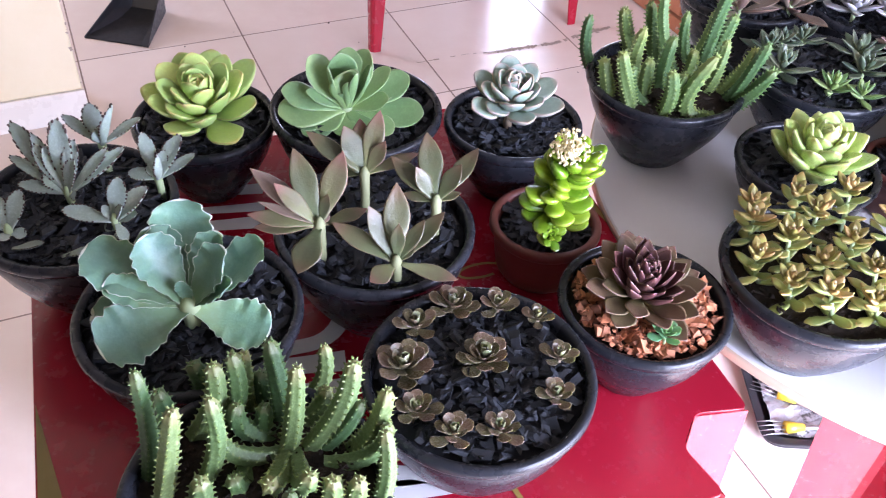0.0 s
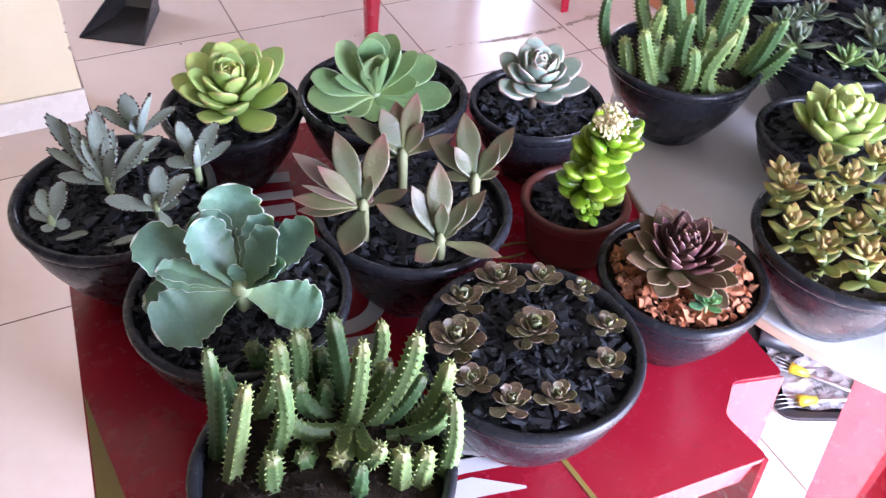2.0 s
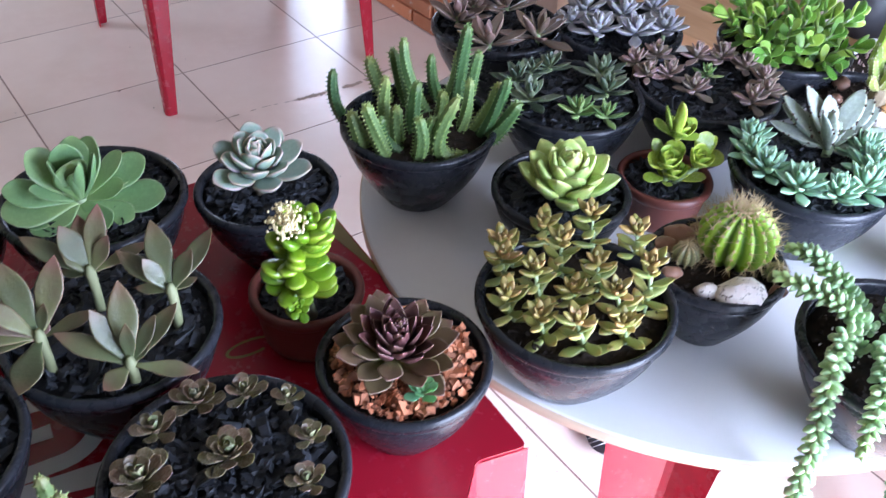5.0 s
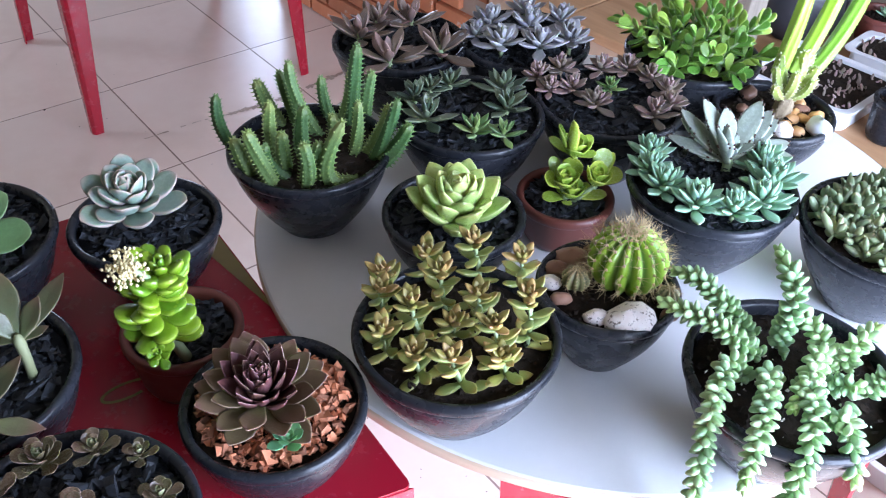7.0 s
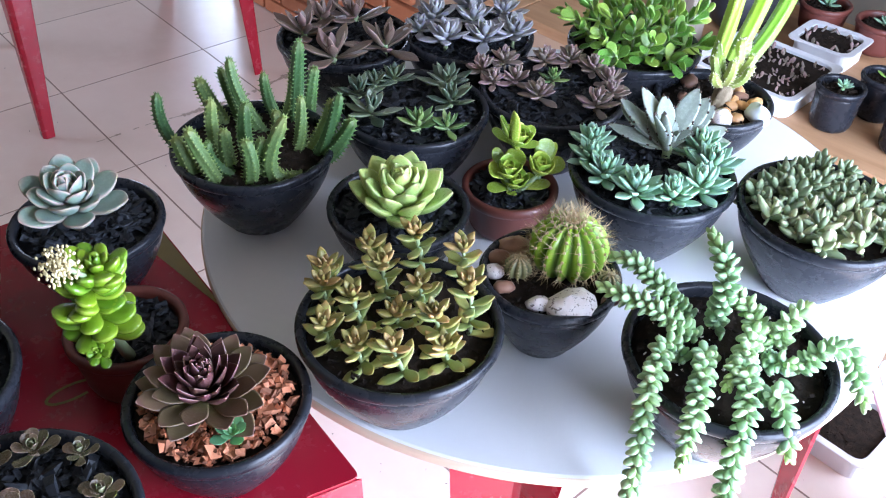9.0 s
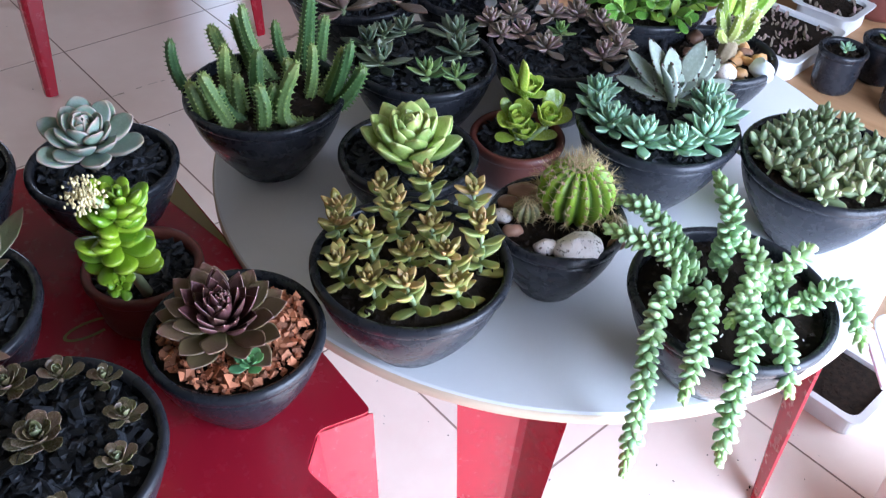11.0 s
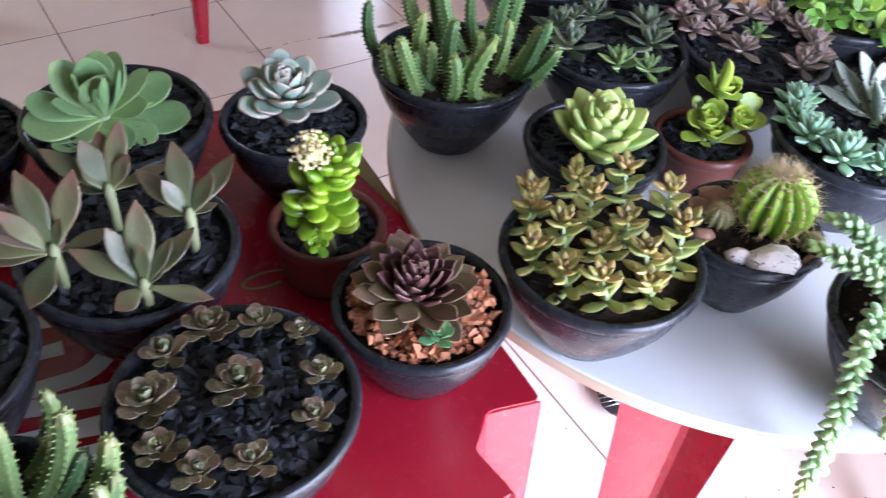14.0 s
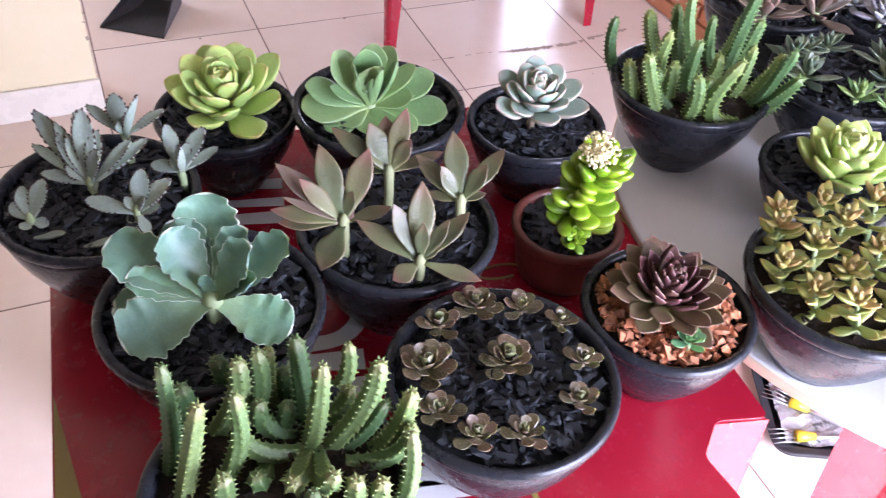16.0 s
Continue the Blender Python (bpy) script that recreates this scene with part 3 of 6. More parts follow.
TOP = 0.72
BOARD = 0.018                                      # the round top is this thick
LIFT = 0.010                                       # the round top stands this much above the red one
red_table = plastic_table((-0.087, 0.754, 0), 25.0, 0.378, TOP, "square red plastic table with a worn printed top")
plastic_table((-0.18, 3.11, 0), 26.0, 0.375, TOP, "square red plastic table standing on the tiled floor", plain=True)
plastic_table((0.750, 1.070, 0), 19.0, 0.370, TOP + LIFT - BOARD, "red plastic table that carries the round top", cut=True)

# print on the red table: pale bars, rings and a gold band, in the table's own axes


def band(points, wide, z):
    """A flat stripe along points."""
    g = Geo()
    pts = [Vector((x, y, z)) for x, y in points]
    for i, p in enumerate(pts):
        d = (pts[min(i + 1, len(pts) - 1)] - pts[max(i - 1, 0)]).normalized()
        w = wide[i] if isinstance(wide, (list, tuple)) else wide
        s = Vector((-d.y, d.x, 0)) * w / 2
        g.v += [p - s, p + s]
    for i in range(len(pts) - 1):
        put_face(g, (2 * i, 2 * i + 2, 2 * i + 3, 2 * i + 1))
    g.c = [None] * len(g.v)
    return g


def arc(cx, cy, rx, ry, a0, a1, n=16):
    return [(cx + rx * math.cos(radians(a0 + (a1 - a0) * i / n)), cy + ry * math.sin(radians(a0 + (a1 - a0) * i / n))) for i in range(n + 1)]


Z1 = TOP + 0.0008


def printed(g, mat, label):
    part("print", g.mesh("print", [M[mat]], False), red_table, label)


for v, u0, u1, w in ((0.262, -0.17, -0.07, 0.020), (0.222, -0.18, -0.075, 0.016), (0.190, -0.19, -0.08, 0.022),
                     (-0.080, -0.14, -0.04, 0.026), (-0.118, -0.15, -0.045, 0.022), (-0.150, -0.15, -0.05, 0.018)):
    printed(band([(u0, v + 0.01), ((u0 + u1) / 2, v), (u1, v - 0.008)], [w * 0.8, w, w * 1.2], Z1), "print_white", "worn white printed bar")
printed(band([(-0.13, 0.052)] + arc(-0.075, -0.004, 0.050, 0.048, 95, -88) + [(-0.14, -0.050)], 0.022, Z1), "print_white", "worn white printed loop")
printed(band([(-0.13, 0.0), (-0.075, -0.003)], [0.016, 0.022], Z1), "print_white", "worn white printed bar")
for v, q in ((-0.245, 0.030), (-0.262, -0.002), (-0.292, -0.02)):
    printed(band([(-0.12, v + q * 0.6), (-0.02, v - 0.012), (0.03, v - 0.030)], [0.034, 0.024, 0.003], Z1), "print_white", "worn white printed wedge")
for outline in ([(-0.376, -0.05), (-0.376, -0.29), (-0.33, -0.33), (-0.325, -0.335)], [(0.376, 0.03), (0.376, 0.28), (0.335, 0.325), (0.325, 0.32)]):
    printed(prism(outline, TOP + 0.0003, Z1), "print_gold", "dull gold printed corner")
printed(band([(0.066, -0.215), (0.092, -0.376)], 0.006, Z1), "print_gold", "dull gold printed line")
printed(band(arc(0.166, 0.008, 0.03, 0.012, 0, 300), 0.004, Z1), "print_gold", "faint gold printed ring")

# ---- round white table top ----
CX, CY, RT = 0.727, 1.100, 0.517
round_top = thing("round_tabletop", (CX, CY, TOP + LIFT - BOARD), "round white laminate top with a pale wood edge", "tabletop")
part("board", lathe([(0, 0), (RT - 0.004, 0), (RT - 0.002, 0.002), (RT - 0.002, BOARD - 0.002), (RT - 0.005, BOARD), (0, BOARD)], 160).mesh("board", [M["laminate"]]), round_top)
part("edge_band", lathe([(RT - 0.0018, 0.001), (RT, 0.0025), (RT, BOARD - 0.0035), (RT - 0.0018, BOARD - 0.0015)], 160).mesh("edge_band", [M["edge_wood"]]), round_top, "pale wood edge band")
for ob in round_top.children:
    ob.data.polygons.foreach_set("use_smooth", [abs(p.normal.z) < 0.5 for p in ob.data.polygons])

# ---- pots ----


def pot_meshes(kind, R, h, base, mat, foot=0.0):
    """Body, rim and soil of a bowl-shaped pot of rim radius R and height h."""
    k = 14
    outer = [(0, 0.004), (base * 0.80, 0.004), (base * 0.84, 0.0), (base * 0.94, 0.0), (base * 1.02, 0.003), (base * 1.10, 0.009)]
    base *= 1.14
    for i in range(1, k + 1):
        t = i / k
        if kind == "bowl":
            r = base + (R * 0.955 - base) * (1 - (1 - t) ** 1.55)
        else:
            r = base + (R * 0.93 - base) * t
        outer.append((r, 0.012 + (h - 0.016 - 0.012) * t))
    inner = [(outer[-1][0] - 0.0025, h - 0.012), (outer[-1][0] - 0.004, h - 0.03), (outer[8][0] - 0.003, h * 0.5), (0, h * 0.48)]
    outer = [(r, foot + q * (h - foot) / h) for r, q in outer]
    body = lathe(outer + inner, 64).mesh(kind + "_body", [mat])
    q = R
    lip = [(q * 0.952, h - 0.016), (q - 0.002, h - 0.014), (q, h - 0.010), (q, h - 0.004), (q - 0.002, h - 0.0008), (q - 0.005, h),
           (q - 0.009, h - 0.0015), (q - 0.011, h - 0.006), (q - 0.012, h - 0.02)]
    rim = lathe(lip, 72, 0.004).mesh(kind + "_rim", [mat])
    return body, rim


SIZE = {}
for name, kind, R, h, base, mat in (("BIG", "bowl", 0.114, 0.140, 0.050, "pot_black"), ("MID", "bowl", 0.095, 0.118, 0.042, "pot_black"), ("SMALL", "bowl", 0.086, 0.124, 0.039, "pot_black"),
                                    ("CLAY", "cone", 0.070, 0.084, 0.050, "pot_terracotta"), ("CUP", "cone", 0.056, 0.105, 0.042, "pot_black")):
    SIZE[name] = (pot_meshes(kind, R, h, base, M[mat]), R, h)
    SIZE[name + " lifted"] = (pot_meshes(kind, R, h, base, M[mat], LIFT), R, h)


def ground_cover(kind, R, seed, n, size, spread=0.93, dome=0.006):
    """Loose pieces that cover the soil of a pot, as one mesh."""
    rng = random.Random(seed)
    g = Geo()
    for i in range(n):
        a, r = rng.uniform(0, 2 * math.pi), R * spread * math.sqrt(rng.random())
        s = size * (0.45 + 0.95 * rng.random() ** 1.6)
        z = dome * (1 - (r / R) ** 2) + rng.uniform(-0.002, 0.005)
        g.add(chunk(rng, s, 1.1 if kind == "gravel" else 2.1, 0.55 if kind == "charcoal" else 1.0), Matrix.Translation((r * math.cos(a), r * math.sin(a), z)) @ pose(0, 0, 0, rng.uniform(-35, 35), rng.uniform(-35, 35), rng.uniform(0, 360)))
    return g


def potted(name, xy, size, label, cover="charcoal", seed=1, low=0.012, z=None, category="potted plant", group="potted succulents"):
    """A pot with its soil; returns the thing and the height of the soil above its base."""
    (body, rim), R, h = SIZE[size + " lifted" if z is None and xy[0] > 0.25 else size]
    ob = thing(name, (xy[0], xy[1], TOP + 0.0006 if z is None else z), label, category, group)
    turn = pose(0, 0, 0, 0, 0, (seed * 47) % 360)
    pot = part("pot", body, ob, "terracotta-coloured plastic pot" if size == "CLAY" else "black plastic pot", turn)
    part("rim", rim, pot)
    q = R - 0.0125
    soil = lathe([(q, h - low - 0.014), (q, h - low - 0.004), (q * 0.7, h - low - 0.001), (q * 0.35, h - low + 0.002), (0, h - low + 0.003)], 40)
    rng = random.Random(seed)
    for p in soil.v:
        if (p.x ** 2 + p.y ** 2) < (q * 0.9) ** 2:
            p.z += rng.uniform(-0.0015, 0.0025)
    part("soil", soil.mesh("soil", [M["charcoal" if cover == "charcoal" else "soil"]]), ob, "dark potting soil")
    if cover == "charcoal":
        g = ground_cover("charcoal", q, seed, int(860 * (R / 0.114) ** 2), 0.0082)
        part("charcoal", g.mesh("charcoal", [M["charcoal"]], False), ob, "broken charcoal mulch", Matrix.Translation((0, 0, h - low)), "stuff")
    elif cover == "brick":
        g = ground_cover("gravel", q, seed, 900, 0.0078)
        part("gravel", g.mesh("gravel", [M["brick_gravel"]], False), ob, "crushed orange brick mulch", Matrix.Translation((0, 0, h - low)), "stuff")
    elif cover == "soil":
        g = ground_cover("crumbs", q, seed, 260, 0.0035)
        part("soil_litter", g.mesh("soil_litter", [M["soil"]], False), ob, "crumbly dark soil", Matrix.Translation((0, 0, h - low - 0.001)), "stuff")
    return ob, h - low


# ---- plants ----


def leaf_geo(width=0.5, thick=0.10, base=0.35, peak=0.66, point=0.0, bend=25.0, cup=0.25, wave=0.0, waves=4, ns=10, nr=10, under=1.4, fold=0.0, nip=True, frill=0.0):
    """A leaf one long, along y from its base, its upper face to z. width, thick: of its length; peak: where it is widest;
    point: 0 round to 1 acute; bend: degrees by which it rises; cup: how far its sides rise; wave: of its margin."""
    g = Geo()
    y = z = 0.0
    rows = []
    for i in range(ns + 1):
        s, before = 1 - (1 - i / ns) ** 1.7, 1 - (1 - max(0, i - 1) / ns) ** 1.7
        if i:
            a = radians(bend * (s + before) / 2)
            y += math.cos(a) * (s - before)
            z += math.sin(a) * (s - before)
        if s < peak:
            t = s / peak
            w = base + (1 - base) * (t * t * (3 - 2 * t))
        else:
            t = (s - peak) / (1 - peak)
            w = (1 - t ** (2.1 - 0.7 * point)) ** (0.5 + 0.55 * point) if t < 1 else 0.0
        if nip and i == ns:
            w = 0.035
        w *= width / 2
        th = thick / 2 * (0.55 + 0.45 * math.sin(math.pi * min(1, s * 1.1 + 0.08))) * min(1.0, 0.22 + 4.0 * (1 - s) ** 0.8)
        row = []
        for k in range(nr):
            p = 2 * math.pi * k / nr
            c, q = math.cos(p), math.sin(p)
            x = w * c
            zz = th * q * (1.0 if q > 0 else under)
            zz += cup * w * c * c + fold * w * abs(c)
            if wave:
                zz += wave * abs(c) ** 2 * math.sin(waves * math.pi * s + (0.9 if c > 0 else 2.3)) * min(1, s * 1.6)
                x += 0.5 * wave * c * math.sin(waves * 1.7 * math.pi * s + 1.1) * min(1, s * 1.6)
            if frill:
                x += frill * c * abs(c) ** 5 * math.sin(62 * s + 2 * c) * min(1, s * 2)
            row.append(len(g.v))
            g.v.append(Vector((x, y, z + zz)))
            g.c.append((s, abs(c) if s < 0.97 else 1.0, 0))
        rows.append(row)
    for a, b in zip(rows, rows[1:]):
        for k in range(nr):
            j = (k + 1) % nr
            put_face(g, (a[k], a[j], b[j], b[k]))
    put_face(g, rows[0][::-1])
    put_face(g, rows[-1])
    return g


def dotted(g, width, base, peak, n=7):
    """Adds dark teeth along the margins of the outer half of a leaf."""
    top = max(p.y for p in g.v)
    out = Geo().add(g)
    bead = lathe([(0, -1), (0.7, -0.7), (1, 0), (0.7, 0.7), (0, 1)], 6)
    for side in (-1, 1):
        for i in range(n):
            s = 0.36 + 0.60 * (i + 0.25 * math.sin(9.1 * i + side)) / (n - 1)
            near = max((p for p in g.v if p.x * side >= 0), key=lambda p: abs(p.x) - 6 * abs(p.y / top - s))
            out.add(bead, Matrix.Translation(near) @ Matrix.Diagonal((0.019, 0.032 + 0.010 * math.sin(5.3 * i), 0.020, 1)), 1)
    return out


def leaf_pose(az, el, size, at=(0, 0, 0), roll=0.0, wide=1.0):
    return Matrix.Translation(at) @ pose(0, 0, 0, 0, 0, az - 90) @ pose(0, 0, 0, el, roll, 0) @ Matrix.Diagonal((size * wide, size, size, 1))


def rosette(parent, at, meshes, n, length, seed, inner=0.28, el=(82, 6), rise=0.25, stem=0.0, stem_r=0.005, lean=(0, 0), stem_mat="stem_pale",
            name="rosette", label="", jitter=7.0, core=0.10, power=0.85):
    """A rosette of leaves in a spiral, on a short stem, as a part with its leaves."""
    rng = random.Random(seed)
    g = tube([(0, 0, -stem - 0.004), (0, 0, -stem * 0.5), (0, 0, length * 0.10), (0, 0, length * 0.22)], [stem_r, stem_r * 0.9, stem_r * 1.1, stem_r * 0.4], 8)
    ob = part(name, g.mesh(name, [M[stem_mat]]), parent, label, Matrix.Translation(at) @ pose(0, 0, 0, lean[0], lean[1], rng.uniform(0, 360) if lean == (0, 0) else 0))
    start = rng.uniform(0, 360)
    for i in range(n):
        t = (i / (n - 1)) ** power if n > 1 else 1
        az = start + 137.5 * i + rng.uniform(-jitter, jitter)
        e = el[0] + (el[1] - el[0]) * t + rng.uniform(-jitter, jitter) * 0.6
        size = length * (inner + (1 - inner) * t) * rng.uniform(0.92, 1.06)
        r = length * core * t
        z = length * rise * (1 - t)
        me = meshes[min(len(meshes) - 1, int(t * len(meshes)))]
        a = radians(az)
        part("leaf", me, ob, m=leaf_pose(az, e, size, (r * math.cos(a), r * math.sin(a), z), rng.uniform(-6, 6)))
    return ob


def reaching(parent, at, tips, meshes, mesh_width, stem=0.02, stem_r=0.005, stem_mat="stem_pale", name="rosette", label="", axis=(0, -0.3, 1), foot=0.05, seed=1, full=1.0, bud=(0, 0.0, 0.0)):
    """A rosette whose leaves end at the given tips: x, y and z from its centre, and the leaf's width."""
    rng = random.Random(seed)
    g = tube([(0, 0.001, -stem), (0.001, 0, -stem * 0.4), (0, 0, 0.002), (0, 0, 0.010)], [stem_r, stem_r * 0.95, stem_r * 1.1, stem_r * 0.4], 8)
    ob = part(name, g.mesh(name, [M[stem_mat]]), parent, label, Matrix.Translation(at))
    up = Vector(axis).normalized()
    for k, (x, y, z, w) in enumerate(tips):
        me = meshes[k % len(meshes)]
        base = Vector((x * foot, y * foot, min(0.0, z) * 0.1))
        d = Vector((x, y, z)) - base
        chord = me.vertices[len(me.vertices) - 1].co
        q = d.length / chord.length
        yy = d.normalized()
        zz = (up - yy * up.dot(yy)).normalized()
        xx = yy.cross(zz)
        cy = Vector((0, chord.y, chord.z)).normalized()
        cz = Vector((0, -cy.z, cy.y))
        turn = Matrix((xx, yy, zz)).transposed() @ Matrix(((1, 0, 0), tuple(cy), tuple(cz)))
        wide = w * full / (mesh_width * q)
        part("leaf", me, ob, m=Matrix.Translation(base) @ turn.to_4x4() @ pose(0, 0, 0, 0, rng.uniform(-9, 9), 0) @ Matrix.Diagonal((q * wide, q, q * min(1.3, max(0.7, wide)), 1)))
    count, size, high = bud
    for k in range(count):
        t = k / max(1, count - 1)
        part("leaf", meshes[k % len(meshes)], ob, m=pose(0, 0, 0, 18) @ leaf_pose(137.5 * k + 30, 80 - 34 * t, size * (0.55 + 0.45 * t), (0, 0, high * (1 - 0.35 * t)), rng.uniform(-6, 6), 1.15))
    return ob


# ---- potted plants ----
SPOT = {
    "R1": (-0.405, 0.730), "R2": (-0.325, 0.950), "R3": (-0.125, 0.976), "R4": (0.085, 1.013), "R5": (-0.229, 0.588), "R6": (-0.065, 0.745),
    "R7": (0.135, 0.848), "R8": (0.240, 0.689), "R9": (0.066, 0.547), "R10": (-0.112, 0.395),
    "T1": (0.299, 1.127), "T2": (0.478, 0.982), "T3": (0.438, 0.745), "T4": (0.633, 0.812), "T5": (0.652, 1.048), "T6": (0.536, 1.191),
    "T7": (0.465, 1.435), "T8": (0.760, 1.205), "T9": (0.829, 0.975), "T10": (1.026, 1.184), "T11": (1.022, 0.854), "T12": (0.776, 0.636),
    "T13": (0.675, 1.420), "T14": (0.950, 1.345),
}


def leaf_mesh(name, mat, **k):
    return leaf_geo(**k).mesh(name, [M[mat]])


def local(spot, x, y, z=0.0):
    """From the room to a pot's own place."""
    return (x - SPOT[spot][0], y - SPOT[spot][1], z - TOP)


# lime echeveria
pot, z = potted("potted_echeveria", SPOT["R2"], "MID", "lime green echeveria rosette with reddish leaf tips in a black pot", seed=2)
lime = [leaf_mesh("lime_leaf", "lime", width=w, thick=0.17, base=0.40, peak=0.66, point=0.32, bend=b, cup=0.24, ns=12, nr=12) for w, b in ((0.62, 30), (0.58, 26), (0.54, 22))]
rosette(pot, local("R2", -0.306, 0.910, 0.866), lime, 34, 0.086, 27, inner=0.42, el=(76, 12), rise=0.40, stem=0.03, stem_r=0.008, lean=(15, 0), power=0.9)

# green echeveria
pot, z = potted("potted_echeveria", SPOT["R3"], "BIG", "green spoon-leaved echeveria on charcoal in a black pot", seed=3)
green = [leaf_mesh("green_leaf", "green", width=0.50, thick=0.09, base=0.30, peak=0.70, point=0.26, bend=b, cup=0.24, ns=12, nr=12) for b in (22, 30, 14)]
GREEN_UPPER = [(-0.079, -0.021, 0.032, 0.034), (-0.079, -0.041, 0.004, 0.044), (-0.045, -0.028, 0.038, 0.02), (-0.049, 0.002, 0.068, 0.037), (-0.006, -0.005, 0.082, 0.032),
               (0.002, 0.027, 0.074, 0.034), (0.029, 0.016, 0.077, 0.036), (0.03, -0.024, 0.084, 0.021), (0.004, -0.025, 0.066, 0.037), (0.053, 0.024, 0.052, 0.025),
               (0.075, 0.036, 0.037, 0.036), (0.066, 0.028, 0.024, 0.024)]
GREEN_LOWER = [(0.056, -0.004, 0.024, 0.024), (0.1, 0.003, -0.002, 0.043), (-0.03, -0.042, -0.01, 0.031), (-0.048, -0.051, -0.013, 0.034), (0.007, -0.052, -0.011, 0.026),
               (0.039, -0.049, -0.011, 0.03), (0.065, -0.031, -0.012, 0.031), (-0.011, -0.028, 0.076, 0.018), (0.019, -0.037, 0.078, 0.015), (0.007, -0.034, 0.064, 0.013),
               (-0.061, -0.039, -0.01, 0.034)]
reaching(pot, (-0.009, -0.020, 0.148), GREEN_UPPER + GREEN_LOWER, green, 0.50, stem=0.03, stem_r=0.009, seed=3, full=1.22, bud=(8, 0.030, 0.030))

# grey-pink echeveria
pot, z = potted("potted_echeveria", SPOT["R4"], "MID", "grey-green echeveria with pink leaf margins in a black pot", seed=4)
grey = [leaf_mesh("grey_leaf", "grey_pink", width=w, thick=0.19, base=0.42, peak=0.65, point=0.30, bend=b, cup=0.26, ns=12, nr=12) for w, b in ((0.68, 30), (0.64, 26), (0.58, 22))]
rosette(pot, local("R4", 0.079, 0.990, 0.872), grey, 30, 0.065, 46, inner=0.44, el=(77, 10), rise=0.46, stem=0.035, stem_r=0.006, lean=(15, 3), power=0.9, stem_mat="stem_brown")

# wavy blue-green echeveria
pot, z = potted("potted_echeveria", SPOT["R5"], "BIG", "large blue-green echeveria with frilled wavy leaves in a black pot", seed=5)
wavy = [leaf_mesh("wavy_leaf", "wavy", width=0.62, thick=0.036, base=0.30, peak=0.66, point=0.05, fold=0.05, bend=b, cup=c, wave=w, waves=n, ns=44, nr=22, frill=0.012)
        for b, c, w, n in ((24, 0.30, 0.026, 9), (34, 0.36, 0.030, 8), (20, 0.42, 0.034, 7))]
WAVY = [(-0.015, 0.061, 0.082, 0.064), (-0.043, 0.013, 0.068, 0.049), (-0.105, 0.02, 0.042, 0.054), (-0.079, -0.009, 0.025, 0.036), (-0.102, -0.009, -0.012, 0.046),
        (-0.067, -0.061, -0.014, 0.067), (0.08, -0.008, -0.018, 0.052), (0.068, 0.033, 0.065, 0.046), (0.039, 0.011, 0.07, 0.042), (0.048, -0.012, 0.05, 0.025),
        (-0.042, 0.037, 0.065, 0.046), (0.028, 0.032, 0.07, 0.04), (-0.001, -0.004, 0.035, 0.017)]
reaching(pot, (0.008, -0.015, 0.160), WAVY, wavy, 0.62, stem=0.045, stem_r=0.010, seed=8)

# ghost plants
pot, z = potted("potted_graptopetalum", SPOT["R6"], "BIG", "four olive and pinkish ghost plant rosettes in a black pot", seed=6)
ghost = [leaf_mesh("ghost_leaf", "ghost", width=0.36, thick=0.075, base=0.26, peak=0.58, point=0.72, bend=b, cup=0.28, ns=12, nr=12) for b in (12, 22, 6)]
ghost_pink = [leaf_mesh("ghost_leaf_pink", "ghost_pink", width=0.36, thick=0.075, base=0.26, peak=0.58, point=0.72, bend=b, cup=0.28, ns=12, nr=12) for b in (8, 18)]
GHOST_1 = [(-0.008, 0.047, 0.068, 0.027), (-0.034, 0.025, 0.051, 0.022), (-0.071, 0.022, 0.027, 0.021), (0.045, 0.045, 0.037, 0.021), (0.025, 0.029, 0.038, 0.015),
           (-0.045, 0.019, 0.009, 0.01), (0.066, -0.009, -0.006, 0.017), (-0.024, -0.021, -0.012, 0.022), (0.019, 0.015, 0.014, 0.012), (-0.0, 0.015, 0.041, 0.015)]
GHOST_2 = [(-0.033, 0.043, 0.064, 0.026), (0.016, 0.049, 0.062, 0.026), (-0.079, 0.033, 0.04, 0.023), (-0.048, 0.011, 0.041, 0.019), (-0.075, -0.006, 0.01, 0.02),
           (-0.07, -0.006, -0.006, 0.019), (-0.064, 0.001, 0.023, 0.01), (-0.013, -0.051, -0.025, 0.031), (0.007, 0.018, 0.028, 0.013), (0.045, 0.038, -0.005, 0.019),
           (0.009, 0.01, 0.009, 0.009)]
GHOST_3 = [(-0.028, 0.025, 0.044, 0.026), (0.01, 0.04, 0.06, 0.022), (-0.011, 0.043, 0.044, 0.025), (-0.068, 0.025, 0.034, 0.021), (0.021, 0.019, 0.034, 0.018), (-0.026, 0.009, 0.027, 0.018),
           (0.056, 0.038, 0.01, 0.016), (-0.032, 0.008, -0.003, 0.013)]
GHOST_4 = [(-0.017, 0.046, 0.058, 0.026), (0.04, 0.057, 0.037, 0.021), (-0.055, 0.034, 0.03, 0.021), (0.024, 0.021, 0.038, 0.02), (-0.026, 0.012, 0.034, 0.019), (0.026, 0.014, 0.004, 0.012),
           (-0.038, 0.009, 0.0, 0.012), (-0.043, 0.032, 0.028, 0.014)]
GHOSTS = (((0.035, -0.083, 0.16), GHOST_1), ((-0.049, -0.061, 0.182), GHOST_2), ((-0.015, 0.021, 0.19), GHOST_3), ((0.068, -0.004, 0.182), GHOST_4))
